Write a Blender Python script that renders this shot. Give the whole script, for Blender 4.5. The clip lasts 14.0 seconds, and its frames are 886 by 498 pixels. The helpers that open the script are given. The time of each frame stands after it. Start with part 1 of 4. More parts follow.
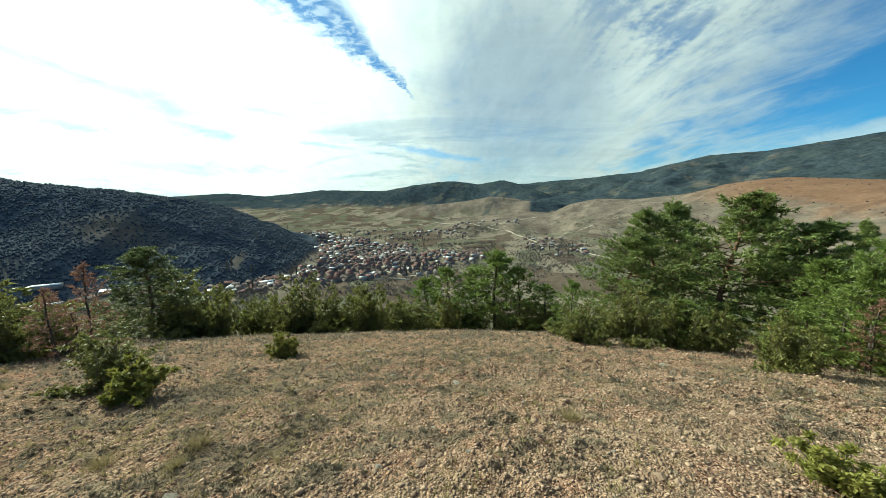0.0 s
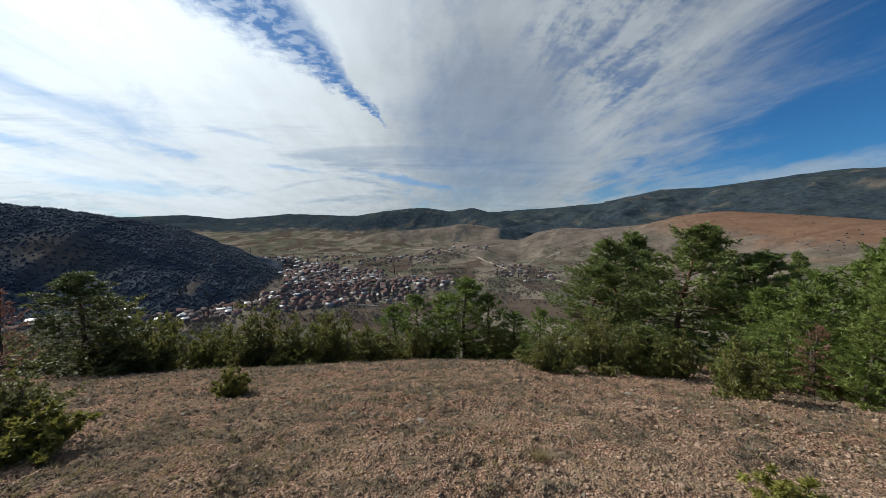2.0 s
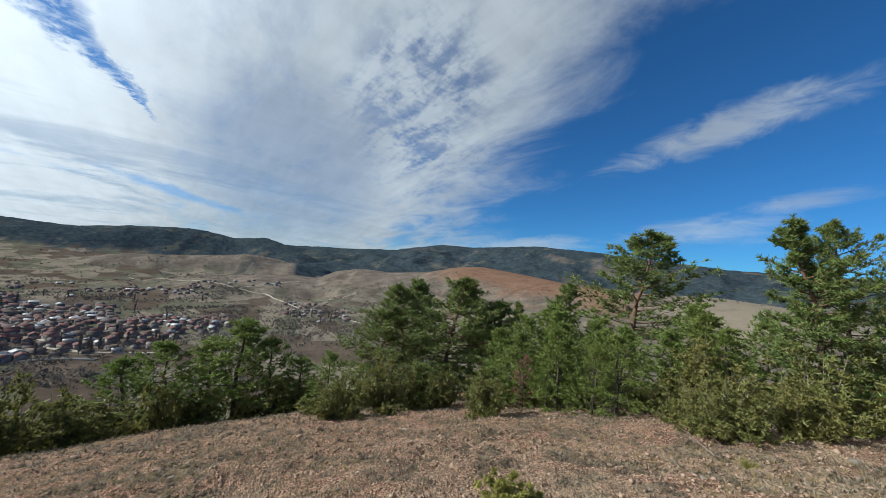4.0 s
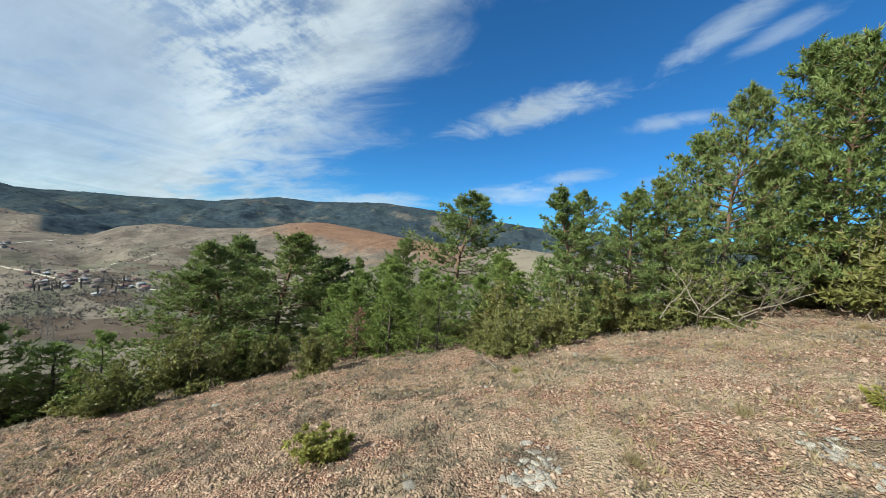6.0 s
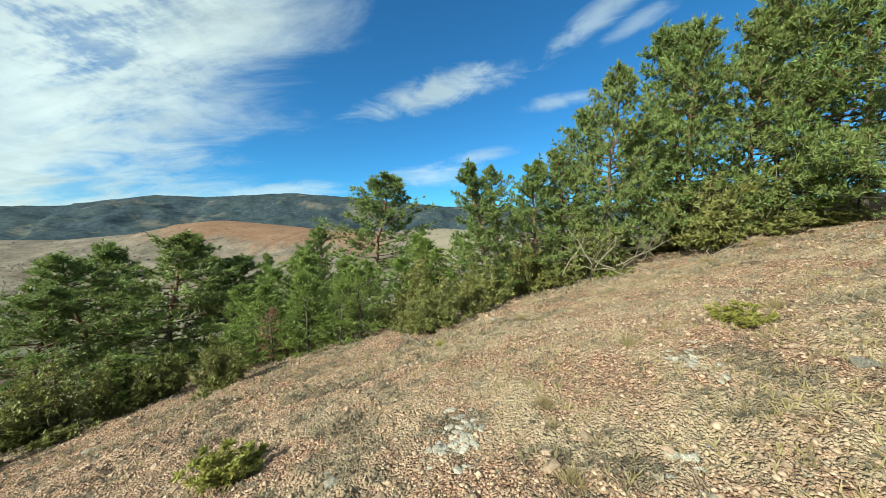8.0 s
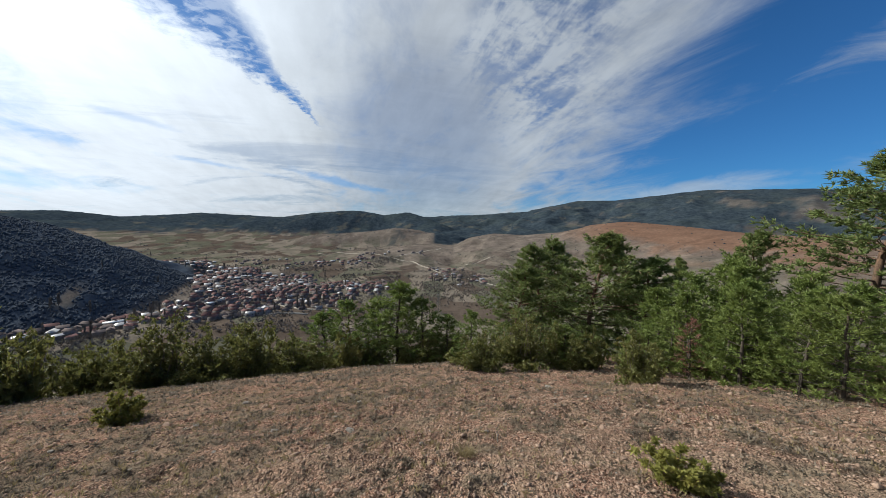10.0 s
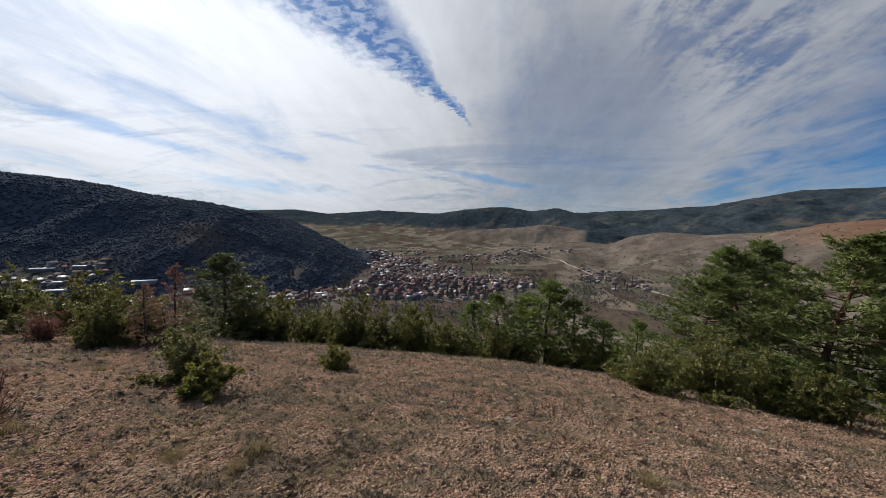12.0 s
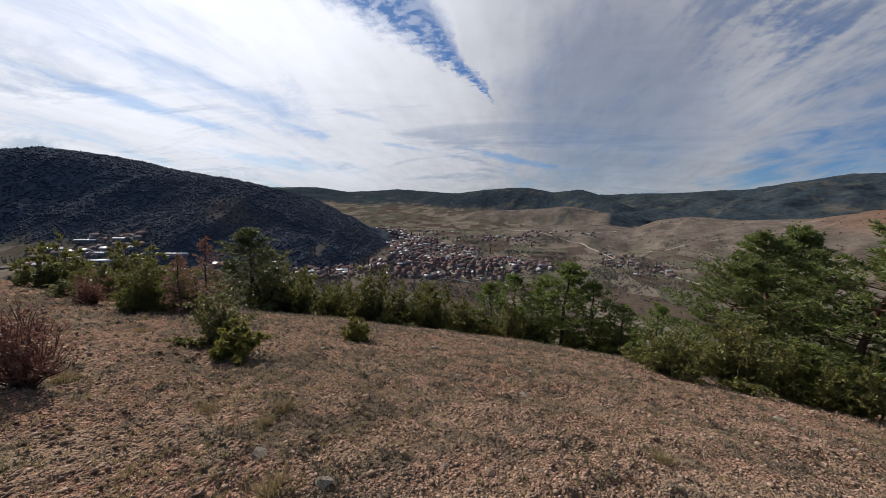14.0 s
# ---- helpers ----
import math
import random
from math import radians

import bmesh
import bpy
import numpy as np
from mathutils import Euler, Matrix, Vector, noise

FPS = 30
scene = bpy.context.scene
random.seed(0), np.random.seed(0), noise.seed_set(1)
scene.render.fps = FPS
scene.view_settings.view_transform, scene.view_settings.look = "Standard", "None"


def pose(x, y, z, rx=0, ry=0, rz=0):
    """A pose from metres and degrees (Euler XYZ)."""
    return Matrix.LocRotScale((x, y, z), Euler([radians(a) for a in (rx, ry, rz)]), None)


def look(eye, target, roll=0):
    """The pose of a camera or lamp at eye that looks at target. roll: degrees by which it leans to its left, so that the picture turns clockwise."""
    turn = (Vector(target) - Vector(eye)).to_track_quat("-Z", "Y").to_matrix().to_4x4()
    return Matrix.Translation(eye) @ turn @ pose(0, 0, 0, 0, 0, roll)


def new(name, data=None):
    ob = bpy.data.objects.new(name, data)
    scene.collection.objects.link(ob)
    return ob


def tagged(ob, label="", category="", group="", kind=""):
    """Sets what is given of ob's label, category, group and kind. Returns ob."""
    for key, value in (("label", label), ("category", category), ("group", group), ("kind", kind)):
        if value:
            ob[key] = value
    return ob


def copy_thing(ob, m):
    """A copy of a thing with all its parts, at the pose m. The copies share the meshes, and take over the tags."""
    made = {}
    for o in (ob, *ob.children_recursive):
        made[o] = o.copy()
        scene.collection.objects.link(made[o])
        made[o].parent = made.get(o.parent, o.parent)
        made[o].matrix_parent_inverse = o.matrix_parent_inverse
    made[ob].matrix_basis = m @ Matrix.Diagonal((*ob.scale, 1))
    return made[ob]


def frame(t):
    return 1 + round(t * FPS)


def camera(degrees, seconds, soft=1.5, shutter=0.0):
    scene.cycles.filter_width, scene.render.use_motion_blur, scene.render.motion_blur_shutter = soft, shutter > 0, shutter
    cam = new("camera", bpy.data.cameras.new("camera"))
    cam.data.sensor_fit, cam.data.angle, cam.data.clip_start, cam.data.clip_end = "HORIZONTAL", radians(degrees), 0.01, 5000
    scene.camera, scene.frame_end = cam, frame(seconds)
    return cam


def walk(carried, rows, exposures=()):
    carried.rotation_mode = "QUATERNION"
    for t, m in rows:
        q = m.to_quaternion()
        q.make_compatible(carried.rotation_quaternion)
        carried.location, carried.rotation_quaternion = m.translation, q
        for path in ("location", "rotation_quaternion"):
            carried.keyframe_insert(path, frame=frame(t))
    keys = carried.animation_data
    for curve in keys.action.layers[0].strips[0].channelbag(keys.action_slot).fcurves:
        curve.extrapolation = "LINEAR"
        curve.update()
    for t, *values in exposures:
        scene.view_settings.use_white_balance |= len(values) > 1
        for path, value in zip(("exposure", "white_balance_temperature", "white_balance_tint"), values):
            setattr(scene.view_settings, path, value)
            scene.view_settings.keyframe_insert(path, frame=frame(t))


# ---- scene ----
cam = camera(107.1, 14.0, soft=0.6)
METRES, EYE, TILT, LEAN, TURN = 2.5, 1.6, -8.5, 1.0, 0.0
ROWS = [
    (0.0, 0.0, 0.0, 0.0, 0.0, 0.0, -0.0),
    (0.5, -0.056, 0.0023, -0.0243, -0.47, -2.82, -0.63),
    (1.0, -0.0624, 0.0148, -0.0521, 0.16, -5.57, -0.2),
    (1.5, -0.0154, 0.0379, -0.0277, -3.54, -2.89, -0.27),
    (2.0, 0.0297, 0.0515, 0.0144, -5.11, 4.57, -0.29),
    (2.5, 0.0136, 0.0492, 0.0294, -15.34, 7.46, 0.26),
    (3.0, -0.0133, 0.0304, 0.044, -24.94, 11.42, -0.69),
    (5.5, 0.1086, -0.0574, 0.037, -58.32, 4.66, 1.97),
    (6.0, 0.143, -0.0793, 0.0298, -65.77, 3.68, 2.63),
    (6.5, 0.1648, -0.0996, 0.0291, -73.47, 3.84, 3.7),
    (7.0, 0.18, -0.1093, 0.009, -76.6, 0.72, 6.24),
    (7.5, 0.2039, -0.121, -0.0132, -79.37, -1.77, 7.6),
    (8.0, 0.2186, -0.1155, -0.0097, -79.31, -0.64, 9.11),
    (8.5, 0.1801, -0.0566, 0.0098, -61.63, 2.05, 7.23),
    (9.0, 0.1365, -0.0034, 0.0089, -41.58, 2.46, 4.76),
    (11.5, -0.0681, 0.044, 0.0093, 3.68, 5.45, -4.62),
    (12.0, -0.0807, 0.0382, -0.002, 8.37, 3.84, -4.12),
    (12.5, -0.0816, 0.0227, -0.023, 9.93, 1.03, -4.82),
    (13.0, -0.0773, 0.0299, -0.0328, 10.18, -0.67, -5.62),
    (13.5, -0.0742, 0.0305, -0.0289, 11.2, 0.89, -5.34),
    (14.0, -0.0787, 0.0335, -0.0273, 11.56, 0.1, -5.52),
]
walk(cam, [(t, pose(0, 0, EYE, TILT, LEAN, TURN) @ pose(METRES * x, METRES * y, METRES * z, 90 + pitch, roll, yaw)) for t, x, y, z, yaw, pitch, roll in ROWS],
     exposures=[(0.0, 0.92, 6450, -18), (0.4, 0.48, 6350, 2), (1.0, 0.25, 6350, 6), (2.0, 0.15, 6200, 4), (3.0, 0.22, 5950, 4), (5.5, 0.85, 5950, -2), (6.5, 1.0, 6050, -4), (7.5, 1.14, 5950, -10), (8.0, 1.16, 6350, -13), (8.5, 1.0, 5900, -6), (9.0, 0.77, 5950, 0), (11.5, 0.0, 6350, 10), (14.0, 0.03, 6400, 13)])

# ---- world and sun ----
SUN_AZ, SUN_EL = -55.0, 33.0


def heading(az, el):
    a, e = radians(az), radians(el)
    return Vector((math.sin(a) * math.cos(e), math.cos(a) * math.cos(e), math.sin(e)))


class Nodes:
    """Short hand for building node trees."""

    def __init__(self, tree):
        self.tree = tree
        tree.nodes.clear()

    def add(self, kind, **values):
        n = self.tree.nodes.new(kind)
        for key, value in values.items():
            if key in n.inputs:
                self.put(n.inputs[key], value)
            else:
                setattr(n, key, value)
        return n

    def put(self, socket, value):
        if isinstance(value, bpy.types.NodeSocket):
            self.tree.links.new(value, socket)
        else:
            socket.default_value = value

    def math(self, op, a, b=0.0, c=0.0, clamp=False):
        n = self.tree.nodes.new("ShaderNodeMath")
        n.operation, n.use_clamp = op, clamp
        for s, value in zip(n.inputs, (a, b, c)):
            self.put(s, value)
        return n.outputs[0]

    def dot(self, a, b):
        n = self.tree.nodes.new("ShaderNodeVectorMath")
        n.operation = "DOT_PRODUCT"
        self.put(n.inputs[0], a), self.put(n.inputs[1], b)
        return n.outputs["Value"]

    def step(self, x, a, b):
        n = self.tree.nodes.new("ShaderNodeMapRange")
        n.interpolation_type = "SMOOTHSTEP"
        for s, value in zip(n.inputs, (x, a, b, 0.0, 1.0)):
            self.put(s, value)
        return n.outputs[0]

    def mix(self, f, a, b, blend="MIX"):
        n = self.tree.nodes.new("ShaderNodeMix")
        n.data_type, n.blend_type = "RGBA", blend
        self.put(n.inputs[0], f)
        for s, value in ((n.inputs[6], a), (n.inputs[7], b)):
            self.put(s, (*value, 1) if isinstance(value, tuple) and len(value) == 3 else value)
        return n.outputs[2]

    def noise(self, vector, scale, detail=4.0, rough=0.55, distort=0.0):
        n = self.tree.nodes.new("ShaderNodeTexNoise")
        n.inputs["Scale"].default_value, n.inputs["Detail"].default_value = scale, detail
        n.inputs["Roughness"].default_value, n.inputs["Distortion"].default_value = rough, distort
        if vector is not None:
            self.put(n.inputs["Vector"], vector)
        return n.outputs["Fac"]

    def mapping(self, vector, scale=(1, 1, 1), rotation=(0, 0, 0)):
        n = self.tree.nodes.new("ShaderNodeMapping")
        self.put(n.inputs["Vector"], vector)
        n.inputs["Scale"].default_value, n.inputs["Rotation"].default_value = scale, rotation
        return n.outputs[0]


def make_world():
    world = bpy.data.worlds.new("sky")
    scene.world = world
    world.use_nodes = True
    n = Nodes(world.node_tree)
    d = n.add("ShaderNodeTexCoord").outputs["Generated"]
    sky = n.add("ShaderNodeTexSky", sky_type="NISHITA", sun_disc=False, sun_elevation=radians(SUN_EL), sun_rotation=radians(SUN_AZ),
                altitude=1100.0, air_density=1.0, dust_density=0.6, ozone_density=2.2).outputs[0]
    xyz = n.add("ShaderNodeSeparateXYZ", Vector=d)
    up = n.math("ADD", n.math("MAXIMUM", xyz.outputs[2], 0.0), 0.17)
    flat = n.add("ShaderNodeCombineXYZ", X=n.math("DIVIDE", xyz.outputs[0], up), Y=n.math("DIVIDE", xyz.outputs[1], up)).outputs[0]
    # streaks run from lower left to upper right over the valley
    streak = n.mapping(flat, (1.0, 0.5, 1.0), (0, 0, radians(38)))
    big = n.noise(streak, 0.85, 5, 0.55, 0.4)
    fine = n.noise(streak, 3.0, 8, 0.64, 0.5)
    ripple = n.noise(n.mapping(flat, (2.6, 0.9, 1), (0, 0, radians(-25))), 3.5, 6, 0.6, 0.3)
    low = n.noise(n.mapping(flat, (0.5, 1.3, 1), (0, 0, radians(-24))), 1.0, 9, 0.66, 0.9)
    # the sheet of cloud ends along a plane towards the clear side
    edge = heading(45, 4).cross(heading(70, 34)).normalized()
    side = n.math("MULTIPLY", n.dot(d, tuple(edge)), -1.0)
    side = n.math("ADD", side, n.math("MULTIPLY", n.math("SUBTRACT", fine, 0.5), 0.55))
    side = n.math("ADD", side, n.math("MULTIPLY", n.math("SUBTRACT", big, 0.5), 0.35))
    sheet = n.step(side, -0.06, 0.32)
    # the blue rift through the sheet, a ragged wedge that widens upwards
    tip, top = heading(-4, 16.3), heading(-26.5, 31.5)
    rift = top.cross(tip).normalized()
    head = (Matrix.Rotation(radians(-40), 3, rift) @ tip).normalized()
    cells = n.noise(n.mapping(flat, (1.0, 1.5, 1), (0, 0, radians(-35))), 15.0, 5, 0.62, 0.4)
    across = n.math("ADD", n.dot(d, tuple(rift)), n.math("MULTIPLY", n.math("SUBTRACT", ripple, 0.5), 0.07))
    across = n.math("ADD", across, n.math("MULTIPLY", n.math("SUBTRACT", cells, 0.5), 0.055))
    along = n.dot(d, tuple(head))
    width = n.math("MULTIPLY", n.math("POWER", n.math("MULTIPLY", n.math("SUBTRACT", along, 0.766, clamp=True), 5.0), 2.0), 0.115)
    crack = n.math("SUBTRACT", 1.0, n.step(n.math("ABSOLUTE", across), n.math("MULTIPLY", width, 0.35), n.math("ADD", n.math("MULTIPLY", width, 1.1), 0.012)))
    crack = n.math("MULTIPLY", crack, n.step(along, 0.755, 0.80))
    crack = n.math("MULTIPLY", crack, n.math("ADD", 0.62, n.math("MULTIPLY", n.step(cells, 0.62, 0.40), 0.38)))
    veil = n.step(n.dot(d, tuple(rift)), -0.60, 0.12)
    thin = n.math("MULTIPLY", n.step(low, 0.50, 0.66), n.math("MULTIPLY", veil, n.math("SUBTRACT", 1.0, n.step(xyz.outputs[2], 0.12, 0.36))))
    holes = n.step(n.math("ADD", n.math("MULTIPLY", big, 0.5), n.math("MULTIPLY", fine, 0.5)), 0.36, 0.50)
    cover = n.math("MULTIPLY", sheet, n.math("ADD", 0.72, n.math("MULTIPLY", holes, 0.28)))
    cover = n.math("MULTIPLY", cover, n.math("SUBTRACT", 1.0, n.math("MULTIPLY", crack, 0.92)))
    cover = n.math("MULTIPLY", cover, n.math("SUBTRACT", 1.0, n.math("MULTIPLY", thin, 0.22)))
    cover = n.math("MULTIPLY", cover, n.math("ADD", 0.90, n.math("MULTIPLY", veil, 0.10)))
    # a thin grey hollow in the sheet, beside the rift
    away = n.math("SUBTRACT", 1.0, n.dot(d, tuple(heading(13, 14.5))))
    away = n.math("ADD", away, n.math("MULTIPLY", n.math("SUBTRACT", big, 0.5), 0.03))
    hollow = n.step(away, 0.046, 0.004)
    cover = n.math("MULTIPLY", cover, n.math("SUBTRACT", 1.0, n.math("MULTIPLY", hollow, 0.26)))
    # broken, mottled cloud towards the clear side
    spot = n.math("SUBTRACT", 1.0, n.dot(d, tuple(heading(33, 28))))
    spot = n.step(n.math("ADD", spot, n.math("MULTIPLY", n.math("SUBTRACT", fine, 0.5), 0.09)), 0.036, 0.0)
    mottle = n.math("MULTIPLY", spot, n.step(n.math("ADD", n.math("MULTIPLY", cells, 0.3), n.math("MULTIPLY", ripple, 0.7)), 0.58, 0.40))
    cover = n.math("MULTIPLY", cover, n.math("SUBTRACT", 1.0, n.math("MULTIPLY", mottle, 0.65)))
    wisp = n.noise(n.mapping(d, (3, 3, 9)), 3.0, 7, 0.62, 0.6)

    def streak_at(start, end, thick, ragged, soft):
        """A long ragged patch of sky between two bearings."""
        p, q = heading(*start), heading(*end)
        mid = (p + q).normalized()
        u = (q - p).normalized()
        w = mid.cross(u).normalized()
        du = n.math("DIVIDE", n.dot(d, tuple(u)), (q - p).length / 2)
        dw = n.math("DIVIDE", n.math("SUBTRACT", n.dot(d, tuple(w)), mid.dot(w)), thick)
        r = n.math("SQRT", n.math("ADD", n.math("MULTIPLY", du, du), n.math("MULTIPLY", dw, dw)))
        r = n.math("ADD", r, n.math("MULTIPLY", n.math("SUBTRACT", wisp, 0.5), ragged))
        patch = n.math("SUBTRACT", 1.0, n.step(r, 0.1, soft))
        return n.math("MULTIPLY", patch, n.step(n.dot(d, tuple(mid)), 0.5, 0.7))

    for start, end, thick, depth in SLITS:
        cover = n.math("MULTIPLY", cover, n.math("SUBTRACT", 1.0, n.math("MULTIPLY", streak_at(start, end, thick * 1.3, 3.4, 1.2), depth * 0.75)))
    for start, end, thick, dense in CLOUDLETS:
        cover = n.math("MAXIMUM", cover, n.math("MULTIPLY", streak_at(start, end, thick, 2.4, 1.5), dense))
    sun = n.dot(d, tuple(heading(SUN_AZ, SUN_EL)))
    glare = n.math("POWER", n.math("MAXIMUM", sun, 0.0), 4.0)
    shade = n.step(n.math("ADD", n.math("MULTIPLY", big, 0.6), n.math("MULTIPLY", low, 0.4)), 0.35, 0.65)
    bright = n.math("ADD", n.math("MULTIPLY", glare, 0.70), n.math("ADD", n.math("MULTIPLY", n.math("SUBTRACT", ripple, 0.5), 0.16), n.math("ADD", 0.34, n.math("MULTIPLY", shade, 0.13))))
    bright = n.math("MULTIPLY", bright, n.math("SUBTRACT", 1.0, n.math("MULTIPLY", hollow, 0.20)))
    bright = n.math("MULTIPLY", bright, n.math("SUBTRACT", 1.0, n.math("MULTIPLY", thin, 0.32)))
    cloud = n.add("ShaderNodeVectorMath", operation="SCALE")
    cloud.inputs[0].default_value = (0.94, 0.98, 1.04)
    n.put(cloud.inputs["Scale"], bright)
    blue = n.add("ShaderNodeVectorMath", operation="SCALE")
    n.put(blue.inputs[0], n.mix(1.0, sky, (0.32, 0.70, 1.05), "MULTIPLY"))
    blue.inputs["Scale"].default_value = 0.072
    blend = n.mix(cover, blue.outputs[0], cloud.outputs[0])
    back = n.add("ShaderNodeBackground", Color=blend, Strength=1.0)
    out = n.add("ShaderNodeOutputWorld")
    n.put(out.inputs["Surface"], back.outputs[0])


CLOUDLETS = [
    ((68, 19.6), (91, 24.8), 0.034, 0.68), ((93, 19.2), (104, 20.1), 0.018, 0.42), ((69, 8.6), (84, 9.9), 0.030, 0.5), ((82, 11.9), (91, 13.1), 0.016, 0.42),
    ((98, 26.8), (111, 32), 0.026, 0.42), ((106, 26.5), (114, 28.5), 0.016, 0.32), ((42, 5.2), (61, 7.1), 0.022, 0.55), ((95, 11), (108, 13), 0.02, 0.2),
]
# thin grey-blue openings low in the sheet
SLITS = [
    ((-62, 11.3), (-43, 8.0), 0.014, 0.65), ((-40, 10.3), (-29, 9.4), 0.012, 0.6), ((-11, 9.4), (8, 6.1), 0.010, 0.75), ((-26, 9.4), (-10, 8.0), 0.006, 0.5),
    ((-56, 15.5), (-36, 12.0), 0.022, 0.35), ((-48, 5.5), (-24, 4.4), 0.016, 0.45), ((-34, 14.0), (-20, 12.2), 0.007, 0.35),
]
make_world()

sun = bpy.data.lights.new("sun", "SUN")
sun.energy, sun.angle, sun.color = 5.0, radians(0.6), (1.0, 0.93, 0.81)
sun_lamp = new("sun", sun)
sun_lamp.matrix_world = look(tuple(heading(SUN_AZ, SUN_EL) * 100), (0, 0, 0))


# ---- lie of the land ----
def smooth(x, a, b):
    t = np.clip((x - a) / (b - a), 0, 1)
    return t * t * (3 - 2 * t)


def knoll(x, y):
    """The stony hilltop on which the walk takes place, and the slope below it."""
    ahead = np.maximum(y, 0)
    z = -0.235 * y - 0.005 * np.minimum(ahead, 40) ** 2 - 0.4 * np.maximum(ahead - 40, 0)
    z = z - np.where(x > 0, 0.006, 0.001) * np.minimum(np.abs(x), 12) ** 2
    z = z - 0.3 * np.maximum(x - 18, 0) - 0.25 * np.maximum(-26 - x, 0)
    return z - 0.004 * np.clip(-y - 14, 0, 40) ** 2 - 0.32 * np.maximum(-y - 54, 0)


# crest lines: bearing, elevation and distance from the hilltop
LEFT_HILL = [(-100, 3.5, 2000), (-75, 3.0, 1800), (-65, 2.9, 1650), (-61, 3.8, 1550), (-57, 3.6, 1450), (-52, 2.6, 1300), (-45, 1.8, 1150), (-38, 0.6, 1080), (-33, -1.8, 1020), (-28, -4.4, 980), (-22, -8.3, 950)]
LEFT_SPUR = [(-42, 0.6, 1090), (-46, -0.6, 1020), (-50, -3.2, 920), (-53, -6.0, 850), (-56, -9.0, 780)]
FAR_RIDGE = [(-50, 1.0, 4500), (-40, 1.0, 4500), (-33, 1.5, 4500), (-28, 1.0, 4500), (-20, 1.9, 4500), (-11, 1.7, 4500), (0, 2.2, 4500), (17, 2.5, 4500), (26, 3.0, 4500)]
DARK_SPUR = [(-12, 1.3, 3700), (-6, 2.4, 3600), (-1, 3.1, 3500), (2, 3.2, 3450), (6, 2.6, 3400), (10.4, 3.1, 3300), (13, 2.2, 3100), (16, 1.1, 2900), (19.5, -1.0, 2700), (19.0, -3.3, 2450)]
MOUNTAIN = [(20, 2.6, 4500), (32, 3.6, 4400), (39, 5.1, 4300), (45, 5.1, 4300), (55, 6.1, 4200), (61, 5.8, 4200), (66, 5.4, 4200), (79, 4.1, 4200), (85, 3.8, 4200), (110, 3.0, 4200), (140, 3.0, 4300)]
BROWN_SPUR = [(-3, -0.9, 2700), (4.5, -0.2, 2600), (8.3, 0.4, 2550), (11, 0.2, 2500), (13, -0.3, 2450), (15.5, -0.4, 2400)]
RED_HILL = [(18.5, -2.4, 1950), (21, -1.0, 1950), (25, -0.2, 1950), (30, -0.4, 1900), (37, 0.3, 1850), (42, 1.5, 1800), (46, 2.0, 1750), (52, 1.4, 1650), (60, 0.4, 1550), (70, 0.0, 1400), (79, 0.4, 1200), (90, -0.5, 1100), (120, 0.5, 1100)]


def ridge_height(x, y, crest, floor_z, reach, sharp=2.0):
    """Height of one ridge over the floor, and how near the point is to its crest."""
    pts = [(r * math.sin(radians(a)), r * math.cos(radians(a)), r * math.tan(radians(e)) + 1.6) for a, e, r in crest]
    best = np.full(x.shape, 1e9)
    top = np.zeros(x.shape)
    for (x0, y0, z0), (x1, y1, z1) in zip(pts, pts[1:]):
        dx, dy = x1 - x0, y1 - y0
        t = np.clip(((x - x0) * dx + (y - y0) * dy) / (dx * dx + dy * dy), 0, 1)
        dist = np.hypot(x - x0 - t * dx, y - y0 - t * dy)
        closer = dist < best
        best, top = np.where(closer, dist, best), np.where(closer, z0 + t * (z1 - z0), top)
    rise = np.exp(-np.abs(best / reach) ** sharp)
    return floor_z + (top - floor_z) * rise, rise


def wave(x, y, size, seed=0.0):
    """Cheap smooth noise for arrays, about -1 to 1."""
    u, v = x / size + seed, y / size - seed * 1.7
    return (np.sin(u * 2.1 + 1.3 * np.sin(v * 1.7 + seed)) + np.sin(v * 2.6 + 1.1 * np.sin(u * 2.3 - seed)) + np.sin((u + v) * 1.9 + seed * 3)) / 3


def lattice(x, y, size, seed=0):
    """Value noise for arrays, -1 to 1."""
    u, v = x / size + 517.0, y / size + 311.0
    i, j = np.floor(u).astype(np.int64), np.floor(v).astype(np.int64)
    fu, fv = u - i, v - j
    fu, fv = fu * fu * (3 - 2 * fu), fv * fv * (3 - 2 * fv)

    def corner(a, b):
        h = (a * 374761393 + b * 668265263 + seed * 974634541) & 0x7FFFFFFF
        h = ((h ^ (h >> 13)) * 1274126177) & 0x7FFFFFFF
        return ((h ^ (h >> 16)) & 0xFFFF) / 32767.5 - 1

    low = corner(i, j) * (1 - fu) + corner(i + 1, j) * fu
    high = corner(i, j + 1) * (1 - fu) + corner(i + 1, j + 1) * fu
    return low * (1 - fv) + high * fv


def clods(x, y):
    """The crumbly relief of the hilltop soil, in metres."""
    r = np.hypot(x, y)
    fade = 1 - smooth(r, 20, 70)
    steps = 0.045 * lattice(x * 0.42 + 0.15 * y, y, 0.42, 6) + 0.03 * lattice(x * 0.5, y + 0.2 * x, 0.24, 7)
    coarse = steps + 0.035 * lattice(x, y, 1.6, 1) + 0.022 * lattice(x, y, 0.5, 2)
    crumb = 0.042 * lattice(x, y, 0.17, 3) + 0.034 * lattice(x, y, 0.08, 4)
    return fade * (coarse + crumb * (0.55 + 0.45 * lattice(x, y, 0.9, 5)))


